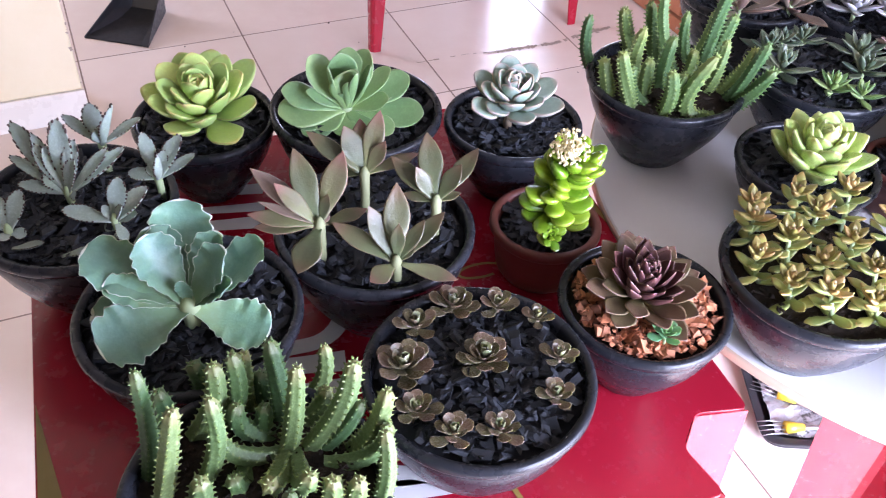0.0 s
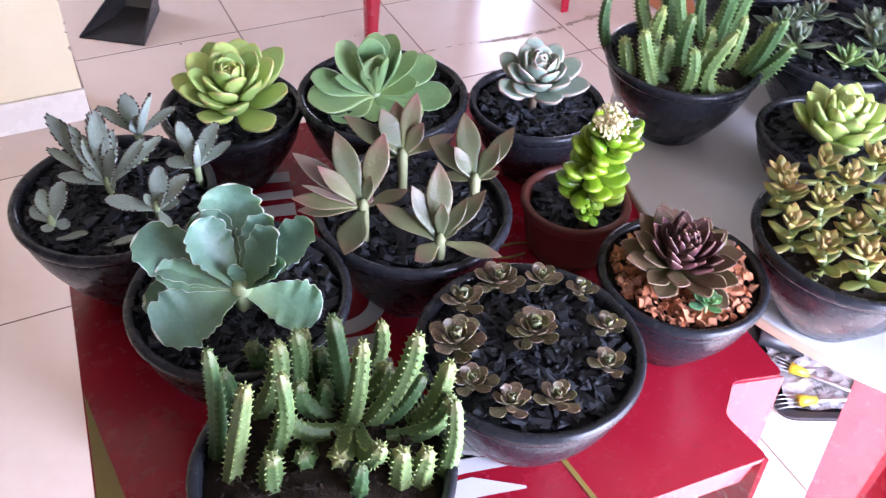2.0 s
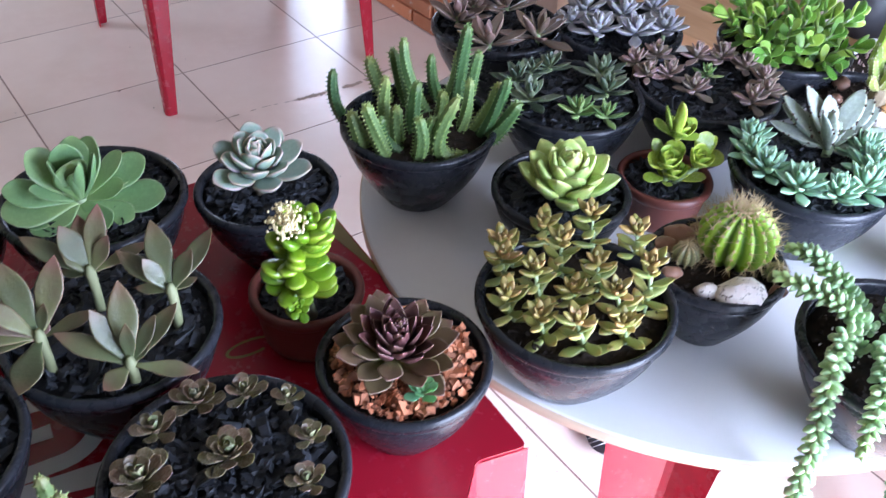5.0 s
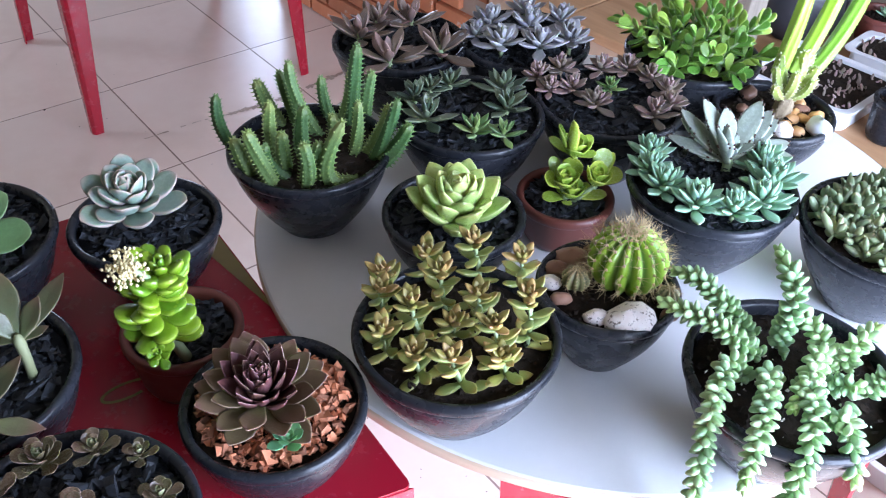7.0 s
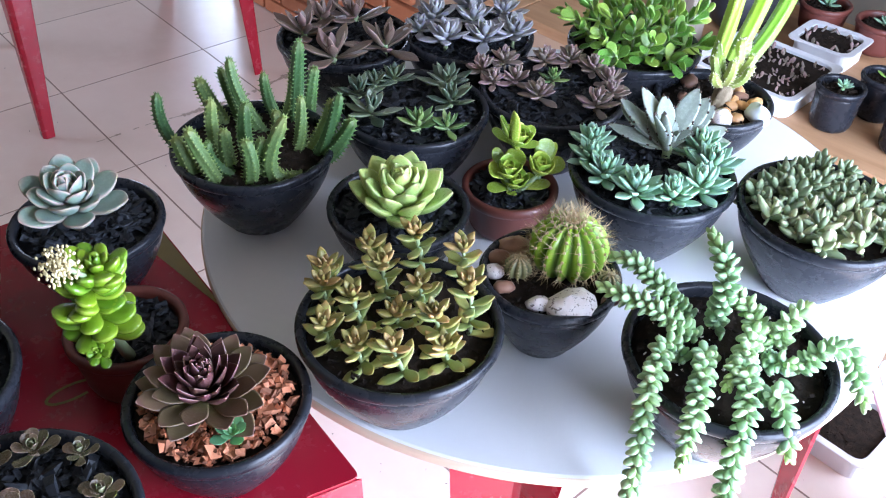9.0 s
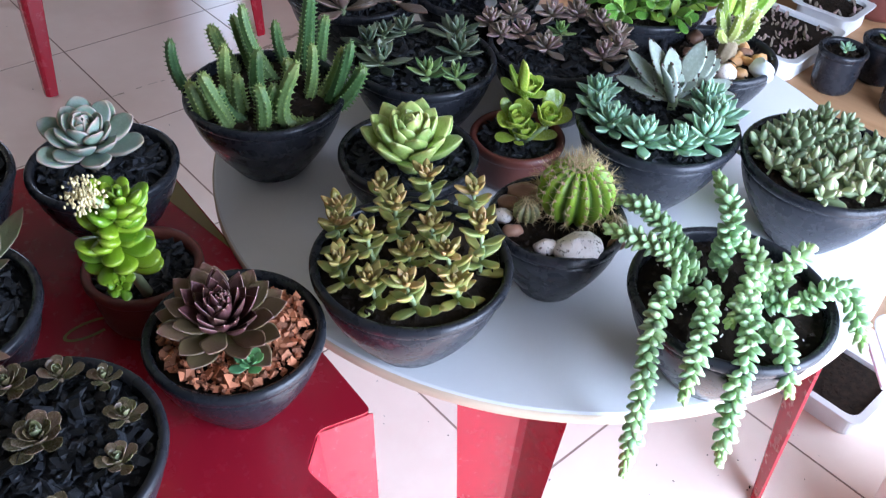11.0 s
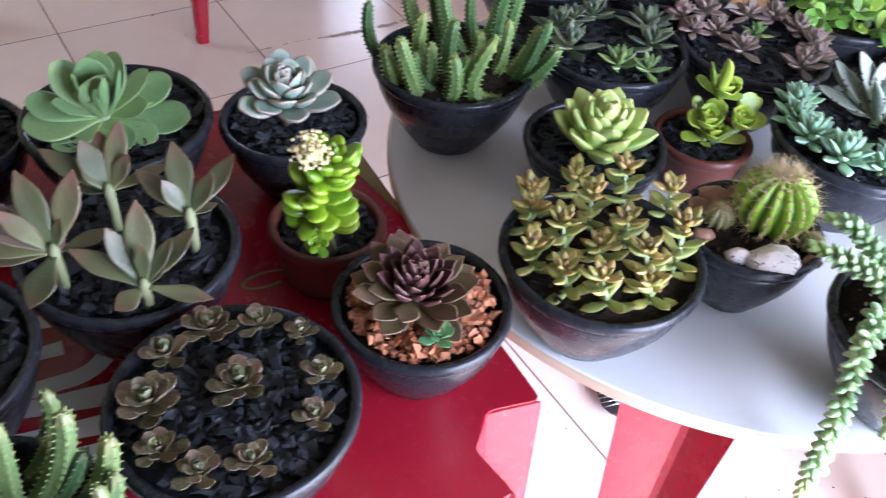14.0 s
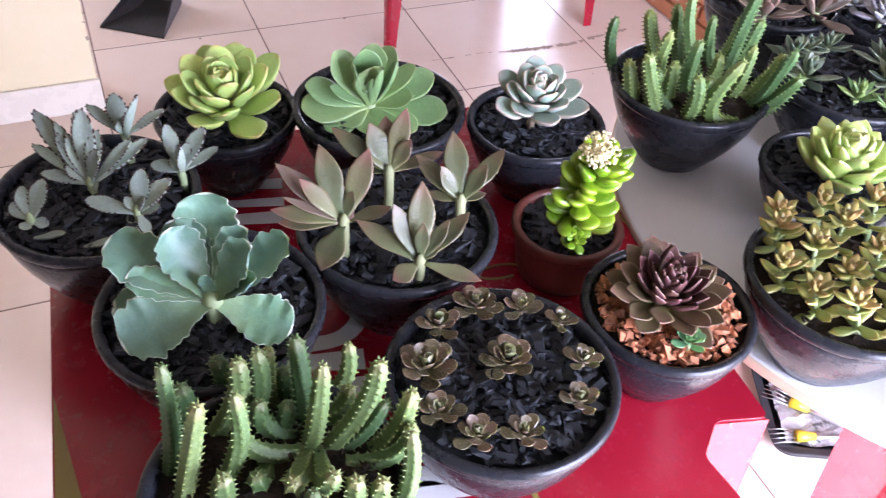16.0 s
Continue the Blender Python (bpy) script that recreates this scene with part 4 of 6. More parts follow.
for k, (at, tips) in enumerate(GHOSTS):
    reaching(pot, at, tips, ghost[:2] + ghost_pink[:1] + ghost[2:] if k == 1 else ghost, 0.36, stem=at[2] - z + 0.006, stem_r=0.0055, stem_mat="stem_olive", seed=k, full=1.08)

# glossy chartreuse sedum with a cream flower head
pot, z = potted("potted_sedum", SPOT["R7"], "CLAY", "leaning glossy chartreuse sedum with cream flowers in a terracotta pot", seed=7)
glossy = leaf_mesh("glossy_leaf", "chartreuse", width=0.60, thick=0.40, base=0.42, peak=0.66, point=0.0, bend=16, cup=0.08)


def leafy_stem(parent, points, mesh, n, length, seed, radius=0.004, el=(10, 50), name="stem", mat="stem_pale", top=0.6, wide=1.0, turn=137.5, loose=12):
    """A bent stem with leaves in a spiral up it."""
    rng = random.Random(seed)
    pts = [Vector(p) for p in points]
    g = tube(pts, [radius * (1 - 0.4 * i / (len(pts) - 1)) for i in range(len(pts))], 8)
    ob = part(name, g.mesh(name, [M[mat]]), parent)
    seg = [(b - a).length for a, b in zip(pts, pts[1:])]
    for i in range(n):
        t = (i + 0.5) / n
        d = t * sum(seg)
        k = 0
        while k < len(seg) - 1 and d > seg[k]:
            d -= seg[k]
            k += 1
        p = pts[k].lerp(pts[k + 1], min(1, d / seg[k]))
        axis = (pts[k + 1] - pts[k]).normalized()
        q = Vector((0, 0, 1)).rotation_difference(axis).to_matrix().to_4x4()
        e = el[0] + (el[1] - el[0]) * t + rng.uniform(-8, 8)
        size = length * (1 + (top - 1) * t) * rng.uniform(0.85, 1.1)
        part("leaf", mesh, ob, m=Matrix.Translation(p) @ q @ leaf_pose(i * turn + rng.uniform(-loose, loose), e, size, wide=wide))
    return ob


part("stem", tube([local("R7", 0.142, 0.800, 0.800), local("R7", 0.137, 0.778, 0.850), local("R7", 0.134, 0.766, 0.875)], [0.007, 0.006, 0.006], 8).mesh("bare_stem", [M["stem_pale"]]), pot)
leafy_stem(pot, [local("R7", 0.134, 0.766, 0.872), local("R7", 0.131, 0.754, 0.925), local("R7", 0.143, 0.744, 0.970)], glossy, 40, 0.041, 3, 0.006, (0, 34), top=0.92, loose=30)
rosette(pot, local("R7", 0.147, 0.742, 0.968), [glossy], 16, 0.036, 12, el=(75, 15), rise=0.4, stem=0.01)
rosette(pot, local("R7", 0.130, 0.732, 0.878), [glossy], 14, 0.020, 13, el=(75, 0), rise=0.4, stem=0.02, lean=(40, 10))
head = part("flower_head", tube([local("R7", 0.143, 0.734, 0.970), local("R7", 0.135, 0.708, 1.006), local("R7", 0.130, 0.694, 1.020)], [0.003, 0.0025, 0.002], 6).mesh("flower_head", [M["stem_pale"]]), pot, "cluster of tiny cream flowers")
rng = random.Random(4)
bud = lathe([(0, -1), (0.75, -0.5), (1, 0.2), (0.6, 0.9), (0, 1)], 6).mesh("flower", [M["petal"]])
for i in range(260):
    d = Vector((rng.gauss(0, 1), rng.gauss(0, 1), rng.gauss(0, 0.7))).normalized()
    part("flower", bud, head, m=Matrix.Translation(Vector(local("R7", 0.129, 0.692, 1.024)) + d * rng.uniform(0.003, 0.020)) @ Matrix.Diagonal((0.0014, 0.0014, 0.0019, 1)))

# purple houseleek in crushed brick
pot, z = potted("potted_houseleek", SPOT["R8"], "MID", "purple pointed houseleek rosette in crushed orange brick, black pot", "brick", seed=8, low=0.008)
leek_in = leaf_mesh("houseleek_leaf_inner", "purple", width=0.40, thick=0.10, base=0.5, peak=0.62, point=0.9, bend=30, cup=0.45)
leek_out = leaf_mesh("houseleek_leaf", "purple_low", width=0.44, thick=0.09, base=0.42, peak=0.68, point=0.7, bend=16, cup=0.3)
rosette(pot, local("R8", 0.230, 0.686, 0.842), [leek_in, leek_in, leek_in, leek_out], 68, 0.067, 51, inner=0.44, el=(86, 14), rise=0.55, stem=0.02, stem_r=0.008, lean=(12, 2), core=0.14)
sprout = leaf_mesh("sprout_leaf", "sprout", width=0.7, thick=0.08, base=0.3, peak=0.6, point=0.3, bend=15, cup=0.2)
rosette(pot, local("R8", 0.254, 0.628, 0.846), [sprout], 12, 0.022, 5, el=(60, 5), stem=0.006, stem_r=0.002, name="seedling", label="small green seedling")

# copper rosettes
pot, z = potted("potted_rosettes", SPOT["R9"], "BIG", "eleven small copper-brown rosettes set in charcoal in a black pot", seed=9)
copper_in = leaf_mesh("copper_leaf_inner", "copper_heart", width=0.74, thick=0.13, base=0.40, peak=0.70, point=0.22, bend=30, cup=0.34)
copper_out = leaf_mesh("copper_leaf", "copper", width=0.62, thick=0.09, base=0.34, peak=0.74, point=0.22, bend=20, cup=0.24)
COPPER = [(-0.033, 0.078, 0.028), (0.013, 0.085, 0.024), (0.054, 0.074, 0.018), (-0.067, 0.046, 0.025), (-0.072, -0.010, 0.032), (0.003, 0.011, 0.030), (0.076, 0.025, 0.021),
          (0.073, -0.024, 0.022), (-0.055, -0.058, 0.024), (-0.018, -0.078, 0.024), (0.023, -0.069, 0.023)]
for k, (x, y, s) in enumerate(COPPER):
    rosette(pot, (x, y, z + 0.010), [copper_in, copper_out, copper_out], 17 + (s > 0.026) * 7, s * 0.98, 70 + k, inner=0.30, el=(78, 6), rise=0.42, stem=0.01, stem_r=0.003, stem_mat="stem_brown")

# felted kalanchoes with brown teeth
pot, z = potted("potted_kalanchoe", SPOT["R1"], "BIG", "grey felted kalanchoe with brown-toothed leaf tips in a black pot", seed=10)
felt = [dotted(leaf_geo(width=0.34, thick=0.10, base=0.34, peak=0.60, point=0.30, bend=b, cup=0.42, ns=14, nr=12), 0.34, 0.3, 0.6, 8).mesh("felted_leaf", [M["tomentose"], M["brown_dot"]])
        for b in (10, -6, 18)]
FELT_1 = [(-0.012, 0.037, 0.073, 0.023), (-0.042, 0.028, 0.042, 0.016), (-0.028, 0.025, 0.045, 0.017), (-0.046, 0.036, 0.052, 0.013), (0.005, 0.03, 0.052, 0.018),
          (0.034, 0.042, 0.038, 0.015), (0.049, 0.053, 0.034, 0.017), (0.013, 0.005, 0.045, 0.016), (-0.027, 0.046, 0.063, 0.014), (-0.027, 0.017, 0.018, 0.024),
          (0.008, 0.003, 0.003, 0.025), (-0.078, 0.055, 0.055, 0.019), (-0.058, 0.003, 0.005, 0.016), (-0.08, 0.036, 0.016, 0.012)]
FELT_2 = [(-0.014, 0.019, 0.041, 0.021), (0.034, -0.024, 0.071, 0.019), (-0.049, 0.017, 0.024, 0.013), (0.039, 0.028, 0.022, 0.014), (0.002, -0.01, 0.028, 0.016)]
FELT_3 = [(-0.022, 0.028, 0.042, 0.017), (0.023, 0.026, 0.045, 0.02), (0.034, 0.033, 0.017, 0.013), (0.009, -0.012, 0.042, 0.019), (-0.013, 0.006, 0.012, 0.012),
          (0.006, 0.015, 0.03, 0.013), (-0.037, 0.006, 0.0, 0.018)]
FELT_4 = [(0.002, 0.024, 0.042, 0.02), (0.033, 0.021, 0.035, 0.02), (-0.056, -0.001, 0.01, 0.019), (-0.013, 0.005, 0.016, 0.011), (0.01, 0.002, 0.022, 0.01), (0.025, 0.004, 0.01, 0.014),
          (0.019, -0.021, -0.01, 0.012)]
FELT_5 = [(0.01, 0.028, 0.036, 0.02), (-0.017, 0.025, 0.025, 0.017), (-0.015, 0.017, 0.008, 0.013), (-0.003, 0.013, 0.008, 0.013), (-0.026, 0.012, 0.01, 0.016),
          (-0.003, -0.014, -0.002, 0.014), (0.019, 0.001, -0.003, 0.013)]
FELTS = (((-0.003, -0.002, 0.152), FELT_1), ((0.014, 0.065, 0.175), FELT_2), ((0.087, 0.036, 0.155), FELT_3), ((0.062, -0.035, 0.148), FELT_4), ((-0.046, -0.062, 0.142), FELT_5))
for k, (at, tips) in enumerate(FELTS):
    reaching(pot, at, tips, felt, 0.34, stem=at[2] - z + 0.006, stem_r=0.0045, seed=90 + k, full=1.1)


for k, (x, y, a) in enumerate(((0.020, -0.084, 20), (0.066, -0.050, 130), (-0.036, -0.080, 10))):
    part("fallen_leaf", felt[k], pot, "fallen leaf on the charcoal", leaf_pose(a, 4, 0.036, (x, y, z + 0.006)))


# stem succulents with toothed ridges
def ridged_stem(base, tip, radius, seed, mat, teeth=True, shape=(0.11, 0.09), stray=0.013, barb=0.26, gap=3, by=None):
    """A six-ribbed stem with teeth on its ridges, from base to tip, as a mesh."""
    rng = random.Random(seed)
    b, t = Vector(base), Vector(tip)
    length = (t - b).length
    rows, ring = max(18, int(length / 0.0021)), 24
    flat = Vector((t.x - b.x, t.y - b.y, 0))
    mid = b + flat * rng.uniform(0.55, 1.15) + Vector((0, 0, (t.z - b.z) * rng.uniform(0.25, 0.5))) + Vector((rng.uniform(-stray, stray), rng.uniform(-stray, stray), 0))
    if by:
        mid = Vector(by)
    g = Geo()
    side = Vector((math.cos(seed), math.sin(seed), 0.1)).normalized()
    spin = rng.uniform(-1.2, 1.2)
    thorn = lathe([(1.0, -0.2), (0.7, 0.4), (0.25, 1.0), (0, 1.25)], 5)
    thorn.c = [(0.9, 1.0 if teeth else 0.5, 0)] * len(thorn.v)
    thorns = []
    for i in range(rows + 1):
        s = i / rows
        p = (1 - s) ** 2 * b + 2 * s * (1 - s) * mid + s * s * t
        d = (2 * (1 - s) * (mid - b) + 2 * s * (t - mid)).normalized()
        side = (side - d * side.dot(d)).normalized()
        up = d.cross(side)
        r = radius * (0.74 + 0.26 * math.sin(math.pi * min(1, 0.25 + s * 0.75))) * (1 if s < 0.90 else math.sqrt(max(0.06, 1 - 0.94 * ((s - 0.90) / 0.10) ** 2)))
        for k in range(ring):
            a = 2 * math.pi * k / ring
            ridge = (0.5 + 0.5 * math.cos(6 * a)) ** 0.8
            knob = 0.5 + 0.5 * math.cos(2 * math.pi * (i / gap + ((k + 2) // 4) * 0.5))
            q = r * (0.78 + shape[0] * ridge + shape[1] * ridge ** 1.5 * knob ** 2)
            a += spin * s
            out = side * math.cos(a) + up * math.sin(a)
            g.v.append(p + out * q)
            g.c.append((s, 0.42 * ridge + 0.34 * ridge * knob + 0.30 * rng.random(), 0))
            if teeth and k % 4 == 0 and (2 * i + gap * (k // 4)) % (2 * gap) < 2 and 0.03 < s and rng.random() < 0.9:
                thorns.append((p + out * q * 0.97, (out + d * rng.uniform(0.2, 0.8) + side * rng.uniform(-0.3, 0.3)).normalized()))
    for i in range(rows):
        for k in range(ring):
            j = (k + 1) % ring
            put_face(g, (i * ring + k, i * ring + j, (i + 1) * ring + j, (i + 1) * ring + k))
    put_face(g, range(rows * ring, (rows + 1) * ring))
    if teeth:
        for k in range(5):
            a = 1.257 * k + seed
            thorns.append((t + (side * math.cos(a) + up * math.sin(a)) * radius * 0.30, (d + (side * math.cos(a) + up * math.sin(a)) * 0.7).normalized()))
    for p, d in thorns:
        g.add(thorn, Matrix.Translation(p) @ Vector((0, 0, 1)).rotation_difference(d).to_matrix().to_4x4() @ Matrix.Diagonal((radius * 0.10 * min(1, barb * 5), radius * 0.10 * min(1, barb * 5), radius * barb, 1)))
    return g.mesh("ridged_stem", [M[mat]])


def ridged_plant(parent, stems, soil, radius, mat, seed, shape=(0.11, 0.09), stray=0.013, barb=0.26, gap=3):
    """Stems, each from its foot on the soil to its tip, some bent by a third point."""
    for k, (x0, y0, x1, y1, z1, *by) in enumerate(stems):
        base, tip = Vector((x0, y0, soil - 0.004)), Vector((x1, y1, z1))
        part("stem", ridged_stem(base, tip, radius * (0.86 + 0.3 * ((k * 37) % 10) / 10), seed + k, mat, True, shape, stray, barb, gap, by), parent)


pot, z = potted("potted_stapelia", SPOT["R10"], "BIG", "pale green toothed stapelia stems crowding a black pot", "soil", seed=11)
STAPELIA_A = [(-0.096, 0.009, -0.087, 0.014, 0.259), (-0.102, 0.05, -0.096, 0.053, 0.184), (-0.077, -0.013, -0.056, -0.001, 0.237), (-0.05, 0.005, -0.032, 0.014, 0.236),
              (-0.071, 0.054, -0.047, 0.065, 0.214), (-0.049, 0.066, -0.032, 0.072, 0.221), (-0.028, 0.092, -0.029, 0.092, 0.2), (-0.077, 0.104, -0.083, 0.101, 0.166),
              (0.002, 0.081, -0.001, 0.08, 0.234), (0.014, 0.051, 0.028, 0.055, 0.235), (0.02, 0.114, 0.036, 0.118, 0.191), (0.032, 0.056, 0.073, 0.064, 0.238, 0.07, 0.065, 0.175),
              (0.022, 0.081, 0.043, 0.086, 0.171), (0.043, 0.058, 0.08, 0.064, 0.188)]
STAPELIA_B = [(0.071, 0.059, 0.101, 0.062, 0.208), (0.001, 0.066, -0.027, 0.054, 0.178), (0.011, 0.045, -0.034, 0.024, 0.174), (0.015, 0.046, 0.016, -0.011, 0.165),
              (0.022, 0.047, 0.05, -0.01, 0.185), (0.049, 0.039, 0.104, 0.046, 0.183, 0.103, 0.049, 0.123), (0.102, 0.009, 0.107, 0.01, 0.224), (0.067, -0.008, 0.067, -0.007, 0.175),
              (0.084, -0.005, 0.088, -0.005, 0.175), (0.033, -0.017, 0.034, -0.016, 0.165), (-0.042, -0.021, -0.038, -0.019, 0.17), (-0.017, 0.033, -0.018, -0.002, 0.155),
              (-0.014, 0.061, -0.007, 0.064, 0.166), (-0.024, 0.102, -0.018, 0.104, 0.164)]
ridged_plant(pot, STAPELIA_A + STAPELIA_B, z, 0.0098, "stapelia", 100, (0.14, 0.12), 0.008, 0.20, 4)

pot, z = potted("potted_stapelia", SPOT["T1"], "BIG", "dense green toothed stapelia stems in a black pot", "soil", seed=12)
STAPELIA_C = [(-0.105, 0.028, -0.119, 0.027, 0.209), (-0.053, -0.066, -0.079, -0.068, 0.209), (-0.04, -0.017, -0.048, -0.017, 0.219), (-0.03, -0.056, -0.057, -0.058, 0.181),
              (-0.038, 0.079, -0.066, 0.077, 0.2), (-0.006, 0.059, -0.034, 0.058, 0.223), (0.018, 0.04, -0.02, 0.039, 0.248), (-0.006, -0.01, -0.004, -0.01, 0.207),
              (-0.01, -0.075, -0.01, -0.075, 0.191), (0.006, -0.064, 0.012, -0.064, 0.183), (0.043, 0.068, 0.023, 0.068, 0.207)]
STAPELIA_D = [(0.064, 0.072, 0.076, 0.072, 0.251), (0.085, 0.085, 0.097, 0.085, 0.202), (0.06, -0.01, 0.068, -0.011, 0.21), (0.062, -0.073, 0.044, -0.072, 0.218, -0.014, -0.072, 0.108),
              (0.076, -0.005, 0.11, -0.009, 0.201), (0.086, -0.021, 0.12, -0.025, 0.218), (0.097, -0.034, 0.134, -0.039, 0.187), (-0.033, -0.038, -0.035, -0.038, 0.186),
              (0.01, 0.072, -0.015, 0.072, 0.183), (0.048, 0.083, 0.065, 0.082, 0.205), (-0.082, -0.038, -0.099, -0.04, 0.182), (0.031, 0.016, 0.033, 0.016, 0.176)]
ridged_plant(pot, STAPELIA_C + STAPELIA_D, z, 0.0100, "stapelia_green", 150, (0.15, 0.22), 0.012, 0.24, 3)

# pale lime rosette
pot, z = potted("potted_echeveria", SPOT["T2"], "MID", "pale lime pointed echeveria rosette in a black pot", seed=13)
lime2_in = leaf_mesh("pale_lime_leaf_inner", "lime2", width=0.60, thick=0.22, base=0.45, peak=0.60, point=0.4, bend=24, cup=0.22)
lime2_out = leaf_mesh("pale_lime_leaf", "lime2", width=0.54, thick=0.20, base=0.42, peak=0.60, point=0.55, bend=22, cup=0.26)
rosette(pot, local("T2", 0.476, 0.958, 0.842), [lime2_in, lime2_out], 36, 0.077, 14, inner=0.56, el=(78, 24), rise=0.40, stem=0.02, stem_r=0.007, lean=(8, 0), power=0.95)

# golden sedum
pot, z = potted("potted_sedum", SPOT["T3"], "BIG", "bushy golden sedum with bronze tips in a black pot", "soil", seed=14)
gold_leaf = leaf_mesh("golden_leaf", "golden", width=0.46, thick=0.20, base=0.45, peak=0.58, point=0.6, bend=24, cup=0.2, ns=8, nr=8)
gold_top = leaf_mesh("bronze_leaf", "golden_top", width=0.48, thick=0.24, base=0.5, peak=0.58, point=0.6, bend=20, cup=0.15, ns=8, nr=8)
SEDUM = [(-0.057, 0.071, -0.073, 0.072, 0.168), (-0.068, 0.04, -0.079, 0.041, 0.171), (-0.011, 0.098, -0.018, 0.099, 0.168), (-0.005, 0.042, -0.013, 0.043, 0.189),
         (-0.036, -0.0, -0.051, 0.002, 0.184), (0.043, 0.085, 0.033, 0.087, 0.19), (0.086, 0.065, 0.084, 0.065, 0.178), (0.03, 0.016, 0.025, 0.017, 0.174), (0.073, -0.022, 0.069, -0.021, 0.202),
         (0.039, -0.046, 0.028, -0.043, 0.187), (0.001, -0.002, -0.006, -0.001, 0.153), (-0.071, -0.02, -0.084, -0.019, 0.167), (-0.042, -0.053, -0.055, -0.052, 0.165),
         (-0.004, -0.073, -0.02, -0.07, 0.173), (0.039, -0.065, 0.034, -0.064, 0.159)]
for k, (x0, y0, x1, y1, z1) in enumerate(SEDUM):
    b, t = Vector((x0, y0, z - 0.004)), Vector((x1, y1, z1 - 0.004))
    st = leafy_stem(pot, [b, b.lerp(t, 0.5) + Vector((x0 * 0.05, y0 * 0.05, 0)), t], gold_leaf, 6 + int(90 * (z1 - z)), 0.033, 200 + k, 0.0034, (-4, 26), top=0.80, turn=100)
    rng = random.Random(k)
    for i in range(11):
        part("leaf", gold_top, st, m=leaf_pose(i * 137.5 + 40 * k, 16 + 62 * (1 - i / 10) + rng.uniform(-8, 8), 0.012 + 0.0135 * i / 10, tuple(t)))

# barrel cactus among stones
pot, z = potted("potted_barrel_cactus", SPOT["T4"], "SMALL", "round ribbed barrel cactus among pebbles in a black pot", "soil", seed=15)


def barrel(radius, height, ribs, seed):
    """A ribbed globe and its clusters of spines, as two meshes."""
    g, sp = Geo(), Geo()
    rng = random.Random(seed)
    ring, rows = ribs * 8, 22
    for i in range(rows + 1):
        t = math.pi * (0.03 + 0.90 * i / rows)
        for k in range(ring):
            a = 2 * math.pi * k / ring
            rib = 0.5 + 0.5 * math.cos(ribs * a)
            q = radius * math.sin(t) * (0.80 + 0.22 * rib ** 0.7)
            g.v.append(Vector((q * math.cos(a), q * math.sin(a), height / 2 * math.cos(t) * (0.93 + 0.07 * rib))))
            # 1 - rib drives the painted groove shade
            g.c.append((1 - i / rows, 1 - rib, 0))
    for i in range(rows):
        for k in range(ring):
            j = (k + 1) % ring
            put_face(g, (i * ring + k, (i + 1) * ring + k, (i + 1) * ring + j, i * ring + j))
    put_face(g, range(ring))
    for r in range(ribs):
        a = 2 * math.pi * r / ribs
        for i in range(9):
            t = math.pi * (0.05 + 0.66 * (i / 8) ** 1.25)
            n = Vector((math.sin(t) * math.cos(a), math.sin(t) * math.sin(a), math.cos(t) * 1.1)).normalized()
            p = Vector((radius * 1.02 * math.sin(t) * math.cos(a), radius * 1.02 * math.sin(t) * math.sin(a), height / 2 * math.cos(t)))
            for s in range(5):
                d = (n + Vector((rng.gauss(0, 0.75), rng.gauss(0, 0.75), rng.gauss(0, 0.75)))).normalized()
                if d.dot(n) < 0.15:
                    d = (d + n).normalized()
                L = radius * rng.uniform(0.20, 0.42) * (1.1 if i < 3 else 1.0)
                sp.add(tube([p, p + d * L], [radius * 0.009, radius * 0.002], 3))
            sp.add(lathe([(0, -1), (0.9, -0.3), (0.8, 0.5), (0, 1)], 5), Matrix.Translation(p) @ Matrix.Scale(radius * 0.05, 4))
    sp.c = [None] * len(sp.v)
    return g, sp


def cactus(parent, at, radius, height, ribs, seed, label="", mat="barrel"):
    g, sp = barrel(radius, height, ribs, seed)
    body = part("cactus", g.mesh("cactus", [M[mat]]), parent, label, Matrix.Translation(at))
    part("spine_cover", sp.mesh("spine_cover", [M["spine"]], False), body, "tan spine clusters", kind="stuff")


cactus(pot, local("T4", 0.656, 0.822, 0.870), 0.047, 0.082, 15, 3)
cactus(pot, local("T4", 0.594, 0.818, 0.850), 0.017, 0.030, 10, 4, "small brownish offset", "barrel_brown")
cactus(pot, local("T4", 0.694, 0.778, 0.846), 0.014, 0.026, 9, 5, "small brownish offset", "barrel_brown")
rng = random.Random(31)
for x, y, s, mat, sq in ((0.640, 0.752, 0.029, "white_stone", 0.55), (0.605, 0.765, 0.015, "white_stone", 0.6), (0.572, 0.800, 0.012, "brown_stone", 0.7), (0.568, 0.830, 0.013, "white_stone", 0.7),
                         (0.580, 0.852, 0.016, "brown_stone", 0.6), (0.604, 0.870, 0.020, "brown_stone", 0.6), (0.640, 0.880, 0.014, "brown_stone", 0.7), (0.690, 0.758, 0.011, "brown_stone", 0.7)):
    part("stone", pebble(rng, s, sq).mesh("stone", [M[mat]]), pot, "white speckled pebble" if mat == "white_stone" else "brown pebble", Matrix.Translation(local("T4", x, y, TOP + z + s * 0.35)) @ pose(0, 0, 0, 8, -6, -25))

